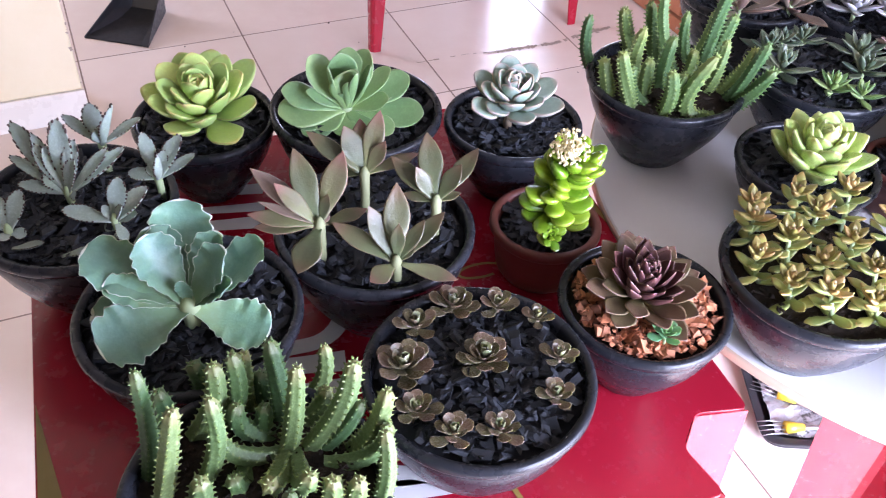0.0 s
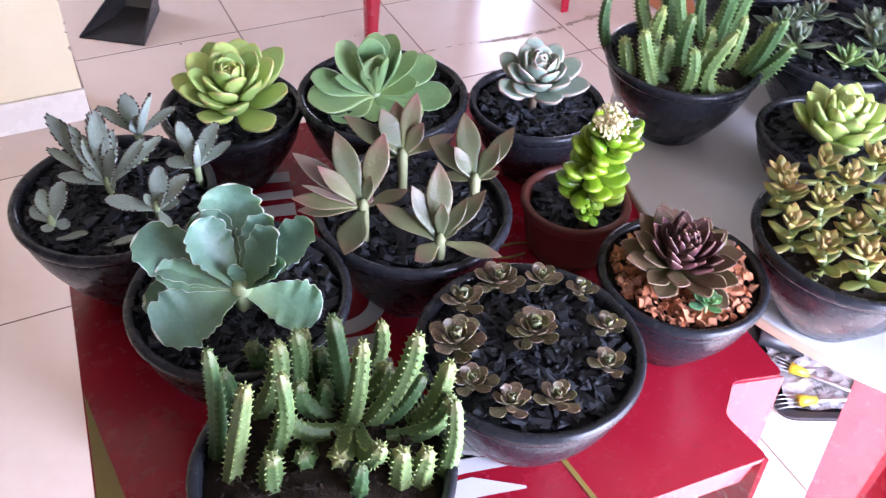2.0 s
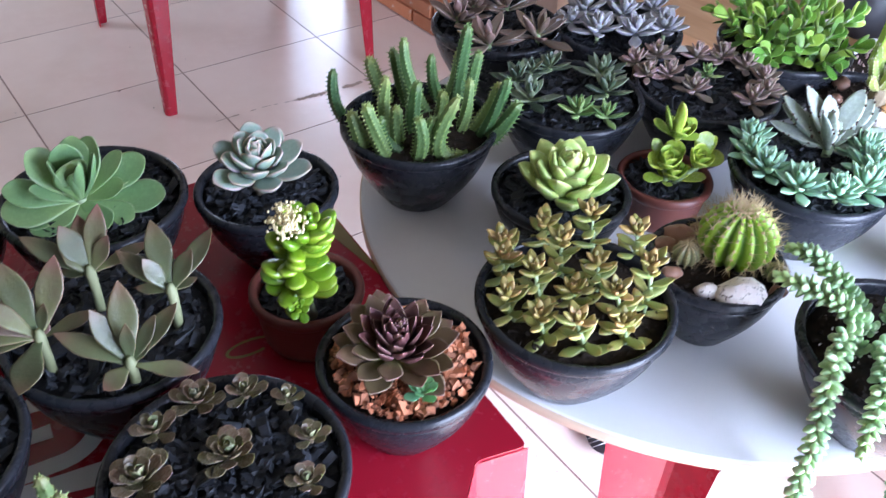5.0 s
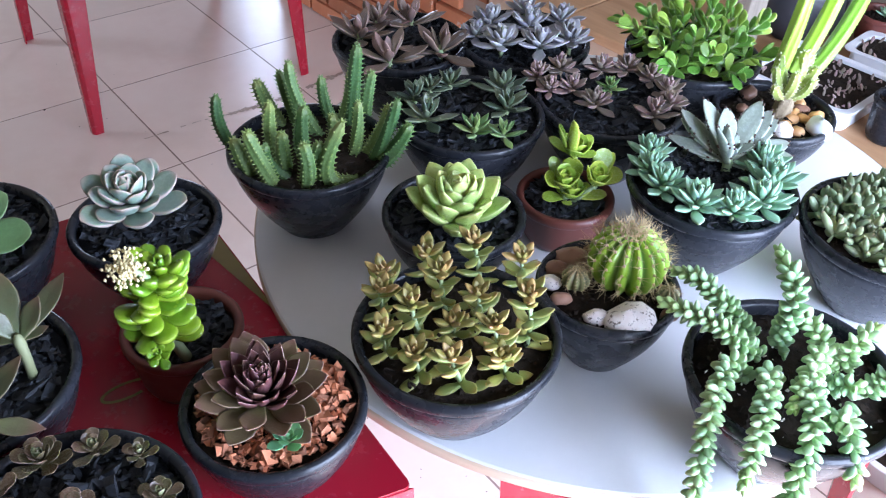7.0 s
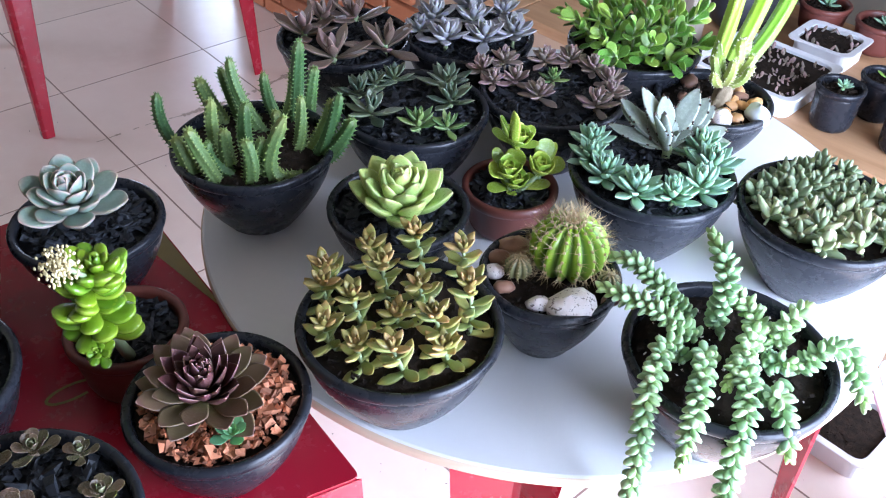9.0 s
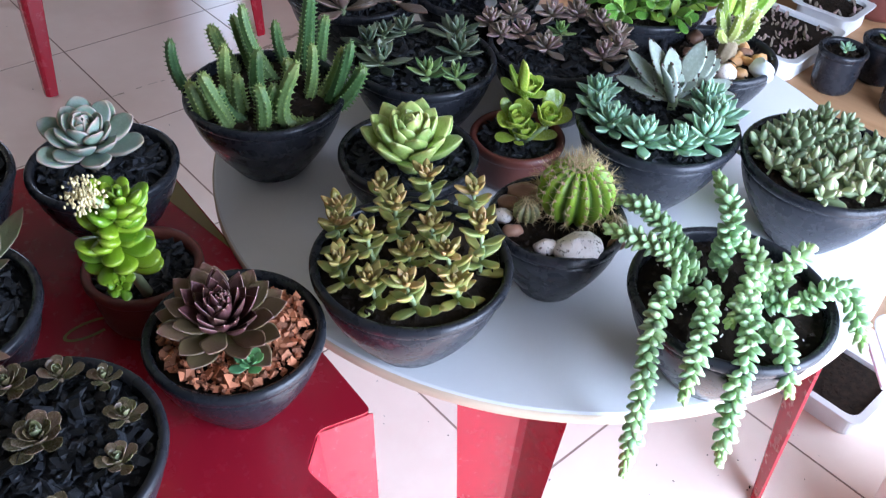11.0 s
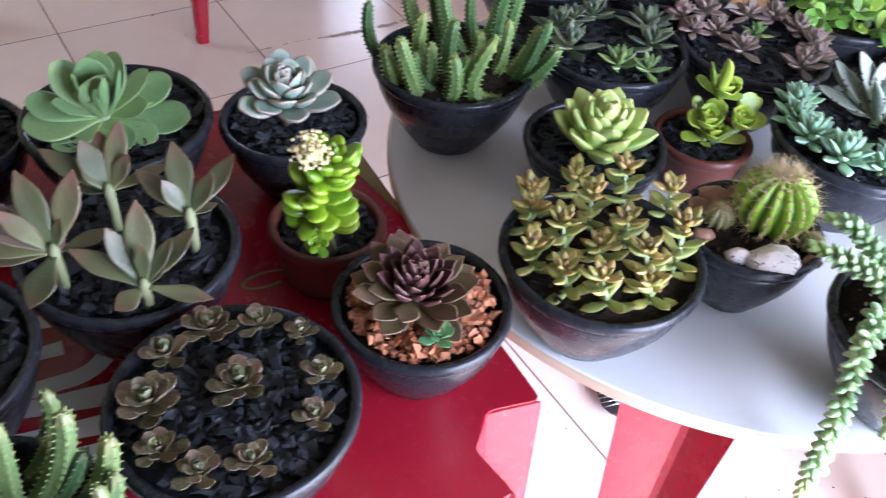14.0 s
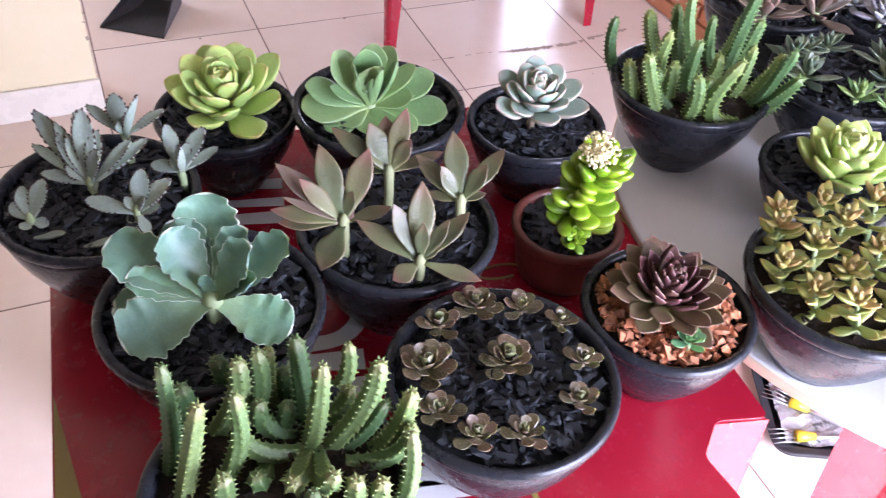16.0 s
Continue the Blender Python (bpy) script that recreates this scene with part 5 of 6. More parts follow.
# jade in a terracotta pot
pot, z = potted("potted_jade", SPOT["T5"], "CLAY", "glossy yellow-green jade plant in a terracotta pot", seed=16)
jade = [leaf_mesh("jade_leaf", "jade", width=0.60, thick=0.14, base=0.26, peak=0.68, point=0.0, bend=b, cup=0.24, ns=12, nr=12) for b in (16, 26)]
JADE_TOP = [(-0.032, -0.015, 0.061, 0.021), (-0.017, -0.034, 0.081, 0.022), (-0.033, 0.019, 0.022, 0.016), (0.008, 0.013, 0.019, 0.024), (0.023, 0.011, 0.025, 0.019),
            (-0.017, 0.001, 0.036, 0.018), (0.027, -0.007, 0.007, 0.015)]
JADE_SIDE = [(-0.027, 0.006, 0.019, 0.029), (-0.003, 0.014, 0.02, 0.022), (0.018, 0.013, 0.038, 0.034), (-0.002, -0.017, 0.03, 0.016), (-0.012, 0.027, 0.035, 0.02)]
JADE_FRONT = [(0.012, 0.021, 0.046, 0.032), (0.024, 0.016, 0.042, 0.017), (0.036, 0.004, 0.017, 0.029), (0.004, 0.011, 0.022, 0.015), (0.015, 0.003, 0.013, 0.017), (-0.02, -0.017, 0.046, 0.018)]
JADE_LOW = [(-0.039, 0.006, 0.003, 0.02), (0.016, 0.009, 0.013, 0.018), (0.053, -0.002, 0.005, 0.022), (-0.009, -0.014, -0.002, 0.017), (0.026, -0.002, 0.022, 0.02),
            (-0.014, 0.017, 0.013, 0.019)]
JADES = (((0.004, -0.004, 0.148), JADE_TOP), ((-0.013, -0.02, 0.108), JADE_SIDE), ((0.032, -0.025, 0.112), JADE_FRONT), ((0.001, -0.016, 0.086), JADE_LOW))
for k, (at, tips) in enumerate(JADES):
    p, q = Vector((0.0, -0.012, z - 0.004)), Vector(at)
    part("stem", tube([p, p.lerp(q, 0.5) + Vector((0, -0.002, 0.002)), q], [0.0038, 0.0034, 0.003], 8).mesh("jade_stem", [M["stem_pale"]]), pot)
    reaching(pot, at, tips, jade, 0.60, stem=0.006, stem_r=0.003, seed=300 + k, foot=0.10, full=0.92, bud=(13, 0.036, 0.006))

# dark rosettes
pot, z = potted("potted_rosettes", SPOT["T6"], "BIG", "dark green pointed rosettes on charcoal in a black pot", seed=17)
dark = [leaf_mesh("dark_leaf", "dark_rosette", width=0.40, thick=0.12, base=0.40, peak=0.56, point=0.85, bend=b, cup=0.3, ns=8, nr=8) for b in (26, 14)]
fresh = [leaf_mesh("fresh_leaf", "fresh", width=0.36, thick=0.13, base=0.42, peak=0.52, point=0.8, bend=b, cup=0.3, ns=8, nr=8) for b in (26, 14)]
for k, (x, y, s) in enumerate(((-0.076, 0.036, 0.040), (-0.066, -0.022, 0.046), (-0.015, 0.076, 0.036), (0.062, 0.046, 0.048), (0.056, -0.006, 0.046), (-0.004, -0.064, 0.040), (0.036, -0.076, 0.034),
                              (-0.048, 0.064, 0.032))):
    rosette(pot, (x, y, z + 0.012), fresh if k in (5, 6) else dark, 15, s, 320 + k, inner=0.42, el=(72, 6), rise=0.35, jitter=15, stem=0.012, stem_r=0.004)

# dusky pink rosettes
pot, z = potted("potted_rosettes", SPOT["T8"], "BIG", "dusky pink and brown rosettes on stems in a black pot", seed=18)
dusky = [leaf_mesh("dusky_leaf", "dusky", width=0.44, thick=0.15, base=0.42, peak=0.60, point=0.6, bend=b, cup=0.4, ns=8, nr=8) for b in (24, 16)]
for k, (x, y, s) in enumerate(((-0.096, 0.070, 0.032), (-0.055, 0.090, 0.032), (-0.054, 0.026, 0.033), (-0.032, -0.024, 0.034), (0.046, -0.064, 0.036), (0.012, 0.084, 0.032), (0.052, 0.076, 0.034),
                              (0.080, 0.042, 0.033), (0.092, 0.0, 0.032), (0.006, 0.022, 0.026), (0.082, -0.034, 0.028), (-0.088, 0.030, 0.028))):
    rosette(pot, (x, y, z + 0.012), fresh if k == 9 else dusky, 20, s, 340 + k, inner=0.42, el=(80, -4), rise=0.55, jitter=16, stem=0.024, stem_r=0.0035, stem_mat="stem_brown")

# pink ghost plants
pot, z = potted("potted_graptopetalum", SPOT["T7"], "BIG", "pinkish ghost plants with lance-shaped leaves in a black pot", seed=19)
pink = [leaf_mesh("pink_leaf", "ghost_pink", width=0.36, thick=0.10, base=0.26, peak=0.58, point=0.75, bend=b, cup=0.28) for b in (22, 12)]
for k, (x, y, s) in enumerate(((-0.027, -0.080, 0.072), (0.059, -0.057, 0.072), (-0.067, 0.009, 0.070), (0.026, 0.054, 0.068), (-0.030, 0.060, 0.060))):
    rosette(pot, (x, y, z + 0.010), pink, 11, s, 360 + k, inner=0.5, el=(70, 2), rise=0.15, stem=0.024, stem_r=0.005, jitter=12)

# lilac-grey rosettes
pot, z = potted("potted_rosettes", SPOT["T13"], "BIG", "powdery lilac-grey rosettes filling a black pot", seed=20)
lilac = [leaf_mesh("lilac_leaf", "lilac", width=0.46, thick=0.14, base=0.4, peak=0.60, point=0.65, bend=b, cup=0.3, ns=8, nr=8) for b in (28, 16)]
for k, (x, y, s) in enumerate(((-0.050, -0.050, 0.046), (0.012, -0.060, 0.046), (0.066, -0.050, 0.048), (-0.052, 0.030, 0.046), (0.010, 0.010, 0.048), (0.070, 0.030, 0.044), (0.020, 0.075, 0.04), (-0.085, -0.010, 0.036))):
    rosette(pot, (x, y, z + 0.022), lilac, 20, s, 380 + k, inner=0.38, el=(80, 0), rise=0.35, jitter=13, stem=0.034, stem_r=0.004)

# bright jade bush
pot, z = potted("potted_jade", SPOT["T14"], "BIG", "bushy bright green jade plant spilling over a black pot", "soil", seed=21)
bright = leaf_mesh("bright_leaf", "bright", width=0.58, thick=0.13, base=0.30, peak=0.64, point=0.05, bend=14, cup=0.22, ns=8, nr=8)
rng = random.Random(77)
for k in range(24):
    a, r = k * 2.399, 0.100 * math.sqrt((k + 0.5) / 24)
    b = Vector((r * 0.7 * math.cos(a), r * 0.7 * math.sin(a), z - 0.003))
    t = Vector((r * 1.35 * math.cos(a), r * 1.25 * math.sin(a), z + 0.085 - 0.050 * (r / 0.1) ** 2 + rng.uniform(-0.012, 0.012)))
    leafy_stem(pot, [b, b.lerp(t, 0.5) + Vector((0, 0, 0.008)), t], bright, 11, 0.034, 400 + k, 0.003, (5, 62), top=0.9, turn=92)

# silver kalanchoe ringed by mint rosettes
pot, z = potted("potted_kalanchoe", SPOT["T9"], "BIG", "silver kalanchoe ringed by small mint green rosettes in a black pot", seed=22)
silver = [dotted(leaf_geo(width=w, thick=0.10, base=0.30, peak=0.60, point=0.4, bend=b, cup=0.3, ns=12), w, 0.3, 0.6, 4).mesh("silver_leaf", [M["silver"], M["brown_dot"]]) for w, b in ((0.34, 14), (0.34, -10))]
SILVER = [(-0.024, -0.025, 0.065, 0.022), (-0.023, 0.041, 0.059, 0.021), (-0.046, 0.045, 0.046, 0.021), (-0.04, 0.051, 0.032, 0.023), (-0.058, 0.04, 0.017, 0.018), (-0.035, -0.022, 0.063, 0.021),
          (-0.003, 0.029, 0.053, 0.023), (0.038, 0.03, 0.059, 0.023), (0.056, 0.029, 0.046, 0.023), (0.06, 0.023, 0.039, 0.023), (0.08, 0.017, 0.013, 0.022), (0.078, 0.0, 0.004, 0.02),
          (0.045, -0.01, -0.004, 0.021), (-0.028, 0.024, 0.003, 0.02), (0.011, 0.02, 0.019, 0.02), (0.029, 0.019, 0.035, 0.021), (-0.015, 0.029, 0.028, 0.021)]
SILVER = [tuple(1.18 * v for v in q) for q in SILVER]
reaching(pot, (0.034, 0.033, 0.146), SILVER, silver, 0.34, stem=0.022, stem_r=0.007, seed=17, full=1.15, bud=(7, 0.036, 0.022))
mint = [leaf_mesh("mint_leaf", "mint", width=0.40, thick=0.16, base=0.42, peak=0.58, point=0.75, bend=b, cup=0.3, ns=8, nr=8) for b in (28, 16)]
for k, (x, y, s) in enumerate(((-0.066, 0.066, 0.036), (-0.080, 0.030, 0.034), (-0.076, -0.012, 0.040), (-0.048, -0.055, 0.042), (-0.004, -0.074, 0.038), (0.040, -0.062, 0.044), (0.074, -0.022, 0.044), (0.080, 0.024, 0.040), (0.062, 0.06, 0.036))):
    rosette(pot, (x, y, z + 0.012), mint, 27, s * 1.06, 440 + k, inner=0.40, el=(82, 6), rise=0.5, stem=0.014, stem_r=0.004)

# column cactus with pebbles
pot, z = potted("potted_column_cactus", SPOT["T10"], "MID", "bright column cactus over tan and white pebbles in black pot", "soil", seed=23)
for k, (x0, z0, x1, z1, r) in enumerate(((-0.008, 0.175, 0.006, 0.37, 0.0125), (0.016, 0.175, 0.068, 0.38, 0.0125), (0.040, 0.165, 0.122, 0.37, 0.0125))):
    part("column", ridged_stem((x0, 0.006, z0), (x1, 0.012 + 0.01 * k, z1), r, 500 + k, "column", True, (0.22, 0.02), 0.002, 0.09), pot, "bright yellow-green column")
part("trunk", ridged_stem((-0.001, -0.016, z - 0.005), (0.012, 0.002, 0.160), 0.0165, 510, "cork", False), pot, "corky tan base")
for k, (x0, x1, y1, z1, r) in enumerate(((0.012, 0.026, 0.004, 0.214, 0.0125), (0.010, -0.018, 0.0, 0.190, 0.009), (0.008, -0.012, 0.004, 0.212, 0.009), (0.014, 0.052, 0.0, 0.166, 0.009), (0.014, 0.046, -0.008, 0.190, 0.010),
                                     (0.008, -0.018, -0.014, 0.166, 0.008), (0.012, 0.036, -0.020, 0.176, 0.008), (0.010, 0.006, -0.020, 0.190, 0.009), (0.012, 0.044, 0.016, 0.205, 0.010))):
    part("offset", ridged_stem((x0, -0.002, 0.138), (x1, y1, z1), r, 520 + k, "offset", True, (0.14, 0.16), 0.004, 0.26), pot, "short spiny offset")
rng = random.Random(41)
for x, y, s, mat in ((0.046, -0.060, 0.024, "grey_stone"), (-0.017, -0.060, 0.021, "white_stone"), (-0.050, -0.046, 0.016, "tan_stone"), (0.054, 0.024, 0.014, "tan_stone"), (0.018, -0.026, 0.013, "tan_stone"),
                     (0.038, -0.026, 0.012, "tan_stone"), (0.060, -0.024, 0.014, "tan_stone"), (0.047, 0.000, 0.013, "brown_stone"), (0.002, -0.040, 0.012, "tan_stone"), (0.010, -0.060, 0.013, "tan_stone"),
                     (-0.040, -0.020, 0.014, "white_stone"), (-0.014, 0.060, 0.017, "brown_stone"), (0.030, -0.010, 0.012, "tan_stone"), (-0.046, 0.014, 0.012, "brown_stone")):
    part("stone", pebble(rng, s, 0.66).mesh("stone", [M[mat]]), pot, {"white_stone": "white pebble", "grey_stone": "pale grey pebble"}.get(mat, "tan pebble"), Matrix.Translation((x, y, z + s * 0.4)) @ pose(0, 0, 0, 0, 0, rng.uniform(0, 180)))

# pale grape sedum carpet
pot, z = potted("potted_sedum", SPOT["T11"], "BIG", "dense carpet of pale grey-green sedum in a black pot", "soil", seed=24)
grape = leaf_geo(width=0.42, thick=0.30, base=0.42, peak=0.58, point=0.3, bend=14, cup=0.1, ns=7, nr=7)
grape_mesh = grape.mesh("sedum_leaf", [M["grape"]])
rng = random.Random(61)
rest = Geo()
for k in range(46):
    a, r = k * 2.399, 0.092 * math.sqrt((k + 0.5) / 46)
    x, y = r * math.cos(a), r * math.sin(a)
    m = Matrix.Translation((x, y, z + rng.uniform(0, 0.016))) @ pose(0, 0, 0, rng.uniform(-38, 38), rng.uniform(-38, 38), rng.uniform(0, 360))
    near = y < 0.0
    tuft = part("rosette", tube([(0, 0, -0.012), (0, 0, 0.004)], [0.002, 0.002], 5).mesh("tuft_stem", [M["stem_pale"]]), pot, m=m) if near else None
    for i in range(9):
        q = leaf_pose(i * 137.5, 2 + 62 * (1 - i / 8) + rng.uniform(-14, 14), (0.020 + 0.010 * i / 8) * rng.uniform(0.8, 1.2), (0, 0, 0.008 * (1 - i / 8)))
        if near:
            part("leaf", grape_mesh, tuft, m=q)
        else:
            rest.add(grape, m @ q)
part("foliage", rest.mesh("foliage", [M["grape"]]), pot, "dense pale sedum leaves", kind="stuff")

# donkey tail
pot, z = potted("potted_donkey_tail", SPOT["T12"], "BIG", "trailing blue-green donkey tail sedum hanging over a black pot", "soil", seed=25)
bead_leaf = leaf_geo(width=0.62, thick=0.50, base=0.30, peak=0.58, point=0.0, bend=10, cup=0.0, ns=9, nr=8, under=1.0)
bead_mesh, bead_tip = bead_leaf.mesh("tail_leaf", [M["donkey"]]), bead_leaf.mesh("tail_leaf_tip", [M["donkey_tip"]])
TAILS_FRONT = [
    [(0.720, 0.630, 0.858), (0.700, 0.636, 0.884), (0.662, 0.590, 0.876), (0.648, 0.556, 0.810), (0.642, 0.536, 0.700)],
    [(0.744, 0.625, 0.858), (0.730, 0.612, 0.884), (0.697, 0.556, 0.878), (0.672, 0.522, 0.840)],
    [(0.772, 0.610, 0.858), (0.768, 0.600, 0.884), (0.745, 0.546, 0.878), (0.733, 0.522, 0.810), (0.738, 0.512, 0.728)],
    [(0.807, 0.629, 0.858), (0.795, 0.633, 0.886), (0.762, 0.595, 0.888), (0.738, 0.575, 0.880)],
    [(0.748, 0.661, 0.858), (0.715, 0.663, 0.890), (0.689, 0.684, 0.900), (0.655, 0.716, 0.898)],
    [(0.755, 0.689, 0.858), (0.719, 0.708, 0.898), (0.701, 0.734, 0.910), (0.682, 0.754, 0.908)],
]
TAILS_BACK = [
    [(0.821, 0.636, 0.858), (0.804, 0.654, 0.890), (0.793, 0.693, 0.900)],
    [(0.775, 0.674, 0.858), (0.766, 0.660, 0.925), (0.763, 0.670, 0.955), (0.764, 0.708, 0.965)],
    [(0.827, 0.634, 0.858), (0.828, 0.628, 0.900), (0.854, 0.638, 0.908)],
    [(0.833, 0.596, 0.858), (0.852, 0.593, 0.890), (0.882, 0.590, 0.884), (0.898, 0.560, 0.836)],
    [(0.780, 0.565, 0.858), (0.780, 0.546, 0.882), (0.792, 0.520, 0.826)],
    [(0.806, 0.620, 0.858), (0.813, 0.590, 0.880)],
]


def spline(points, n):
    """Points along a smooth curve through the given ones."""
    p = [Vector(q) for q in points]
    p = [2 * p[0] - p[1]] + p + [2 * p[-1] - p[-2]]
    out = []
    for i in range(1, len(p) - 2):
        for k in range(n):
            t = k / n
            a, b, c, d = p[i - 1:i + 3]
            out.append(0.5 * (2 * b + (c - a) * t + (2 * a - 5 * b + 4 * c - d) * t * t + (3 * b - a - 3 * c + d) * t ** 3))
    return out + [p[-2]]


for k, path in enumerate(TAILS_FRONT + TAILS_BACK):
    line = spline([local("T12", *q) for q in path], 24)
    rng = random.Random(700 + k)
    tail = part("tail", tube(line[::4] + [line[-1]], [0.003] * len(line[::4] + [line[-1]]), 6).mesh("tail", [M["stem_pale"]]), pot, "hanging leafy tail")
    run, count, joined = 0.0, 0, Geo()
    total = sum((b - a).length for a, b in zip(line, line[1:]))
    gone = 0.0
    for a, b in zip(line, line[1:]):
        gone += (b - a).length
        run += (b - a).length
        while run > 0.0019:
            run -= 0.0019
            s = gone / total
            q = Vector((0, 0, 1)).rotation_difference((b - a).normalized()).to_matrix().to_4x4()
            near_tip = max(0.0, (s - 0.80) / 0.20)
            m = Matrix.Translation(b) @ q @ leaf_pose(count * 137.5 + rng.uniform(-10, 10), 16 + 46 * near_tip + rng.uniform(-6, 6), (0.0158 - 0.0050 * near_tip) * rng.uniform(0.85, 1.1))
            count += 1
            if k in (0, 1, 2, 10):
                part("leaf", bead_tip if near_tip > 0.25 else bead_mesh, tail, m=m)
            else:
                joined.add(bead_leaf, m, 1 if near_tip > 0.25 else 0)
    if joined.v:
        part("leaf_cover", joined.mesh("leaf_cover", [M["donkey"], M["donkey_tip"]]), tail, "overlapping plump leaves", kind="stuff")
fallen = random.Random(71)
for k in range(7):
    part("fallen_leaf", bead_mesh, pot, "fallen leaf on the soil", leaf_pose(fallen.uniform(0, 360), 2, 0.018, (fallen.uniform(0.0, 0.07), fallen.uniform(-0.06, 0.06), z + 0.006)))
rng = random.Random(91)
g = Geo()
for k in range(60):
    a, r = rng.uniform(0, 6.283), 0.092 * math.sqrt(rng.random())
    g.add(chunk(rng, rng.uniform(0.0012, 0.0026)), Matrix.Translation((r * math.cos(a), r * math.sin(a), z + 0.004)) @ pose(0, 0, 0, 0, 0, rng.uniform(0, 360)))
part("perlite", g.mesh("perlite", [M["white_stone"]], False), pot, "pale specks in the soil", kind="stuff")


# ---- things on the bench ----
PLANK = 0.48


def tray_meshes(lx, ly, h, wall_t=0.004, lip=0.014, taper=0.014, r=0.03):
    """An open tray with rounded corners and a turned-out lip, and the outline of its inside."""
    def out(a, b, q):
        return rounded([(-a, -b), (a, -b), (a, b), (-a, b)], q, 6)
    a, b = lx / 2, ly / 2
    rings = [(out(a - taper, b - taper, r), 0.0), (out(a - lip, b - lip, r), h - 0.004), (out(a, b, r), h - 0.004), (out(a + 0.001, b + 0.001, r), h - 0.001), (out(a - 0.001, b - 0.001, r), h),
             (out(a - lip - wall_t, b - lip - wall_t, r), h - 0.002), (out(a - taper - wall_t, b - taper - wall_t, r), wall_t)]
    g = Geo()
    n = len(rings[0][0])
    for pts, z in rings:
        g.v += [Vector((x, y, z)) for x, y in pts]
    for k in range(len(rings) - 1):
        for i in range(n):
            j = (i + 1) % n
            put_face(g, (k * n + i, k * n + j, (k + 1) * n + j, (k + 1) * n + i))
    put_face(g, range(n - 1, -1, -1))
    put_face(g, range((len(rings) - 1) * n, len(rings) * n))
    g.c = [None] * len(g.v)
    fill = out(a - lip - wall_t - 0.002, b - lip - wall_t - 0.002, r)
    return g, fill


def tray(place, turn, lx, ly, h, soil, label, seed, crumbs=160):
    ob = thing("planting_tray", place, label, "tray", "white planting trays", turn)
    g, fill = tray_meshes(lx, ly, h)
    part("tray", g.mesh("tray", [M["tray_white"]], False), ob, "white plastic tray")
    part("soil", prism(fill, 0.006, soil).mesh("tray_soil", [M["soil"]], False), ob, "dark soil")
    rng = random.Random(seed)
    c = Geo()
    for i in range(crumbs):
        c.add(chunk(rng, rng.uniform(0.002, 0.006)), Matrix.Translation((rng.uniform(-1, 1) * (lx / 2 - 0.03), rng.uniform(-1, 1) * (ly / 2 - 0.03), soil)) @ pose(0, 0, 0, 0, 0, rng.uniform(0, 360)))
    part("soil_litter", c.mesh("soil_litter", [M["soil"]], False), ob, "loose soil crumbs", kind="stuff")
    return ob


seed_leaf = leaf_mesh("seedling_leaf", "dusky", width=0.5, thick=0.3, base=0.4, peak=0.6, point=0.3, bend=20, cup=0.1, ns=5, nr=6)
t1 = tray((1.541, 1.804, PLANK), 32, 0.268, 0.286, 0.055, 0.046, "white seedling tray with soil and tiny sprouts on the plank", 1)
rng = random.Random(12)
for k in range(130):
    part("seedling", seed_leaf, t1, m=leaf_pose(rng.uniform(0, 360), rng.uniform(20, 80), rng.uniform(0.010, 0.020), (rng.uniform(-0.11, 0.11), rng.uniform(-0.12, 0.12), 0.044)))
t2 = tray((1.784, 1.912, PLANK), 34, 0.165, 0.175, 0.055, 0.044, "small white tray of dark soil and grey cuttings on the plank", 2)
for k in range(16):
    a = k / 16 * 6.28
    part("cutting", seed_leaf, t2, m=leaf_pose(rng.uniform(0, 360), 40, 0.020, (0.058 * math.cos(a), 0.060 * math.sin(a), 0.044)))


def cup(xy, label, seed, plant="mint", n=14, s=0.028, terracotta=False, z=PLANK):
    ob, h = potted("small_pot", xy, "CLAY" if terracotta else "CUP", label, "soil", seed=seed, low=0.018, z=z + 0.0006, group="small nursery pots")
    rosette(ob, (0.005, 0.0, h + 0.008), [mint[0], mint[1]] if plant == "mint" else [bright], n, s, 800 + seed, el=(75, 6), rise=0.4, stem=0.01, stem_r=0.003)
    return ob


cup((1.604, 1.596), "small black nursery pot with a mint green cutting on the plank", 31)
cup((1.705, 1.470), "small black nursery pot of bare soil with a pale pebble", 32, n=3, s=0.012)
cup((1.735, 1.620), "small black nursery pot with a green seedling", 33, "bright", 6, 0.03)
cup((1.850, 2.060), "terracotta-coloured pot with a grey-green rosette on the plank", 34, n=16, s=0.035, terracotta=True)
cup((1.940, 1.930), "terracotta-coloured pot with a small rosette on the plank", 35, n=12, s=0.030, terracotta=True)
cup((1.760, 2.180), "black nursery pot with a small green plant on the plank", 36, n=12, s=0.03)
cup((1.690, 2.120), "black nursery pot standing on the plank", 37, n=10, s=0.03)

# weathered post leaning behind the bench plants
post = thing("wooden_post", (1.455, 2.060, PLANK), "weathered grey wooden post standing on the plank", "post")
part("shaft", box(-0.035, 0.035, -0.022, 0.022, 0.0, 0.85, 0.004).mesh("shaft", [M["post_wood"]], False), post, m=pose(0, 0, 0, 0, 3, 24))
bag = thing("plastic_bag", (1.66, 2.13, PLANK), "dark plastic bag slumped on the plank", "bag")
g = pebble(random.Random(3), 0.10, 1.5, (12, 18))
rng = random.Random(8)
for p in g.v:
    p *= 1 + 0.05 * math.sin(40 * p.x + 25 * p.z) + rng.uniform(-0.02, 0.02)
    p.z = max(p.z, -0.10)
part("bag", g.mesh("bag", [M["dark_plastic"]]), bag, m=pose(0, 0, 0.10))

# ---- things on the floor ----
floor_tray = tray((1.462, 1.125, 0.0005), 30, 0.21, 0.30, 0.062, 0.048, "white tray of dark soil on the floor tiles", 3, 260)

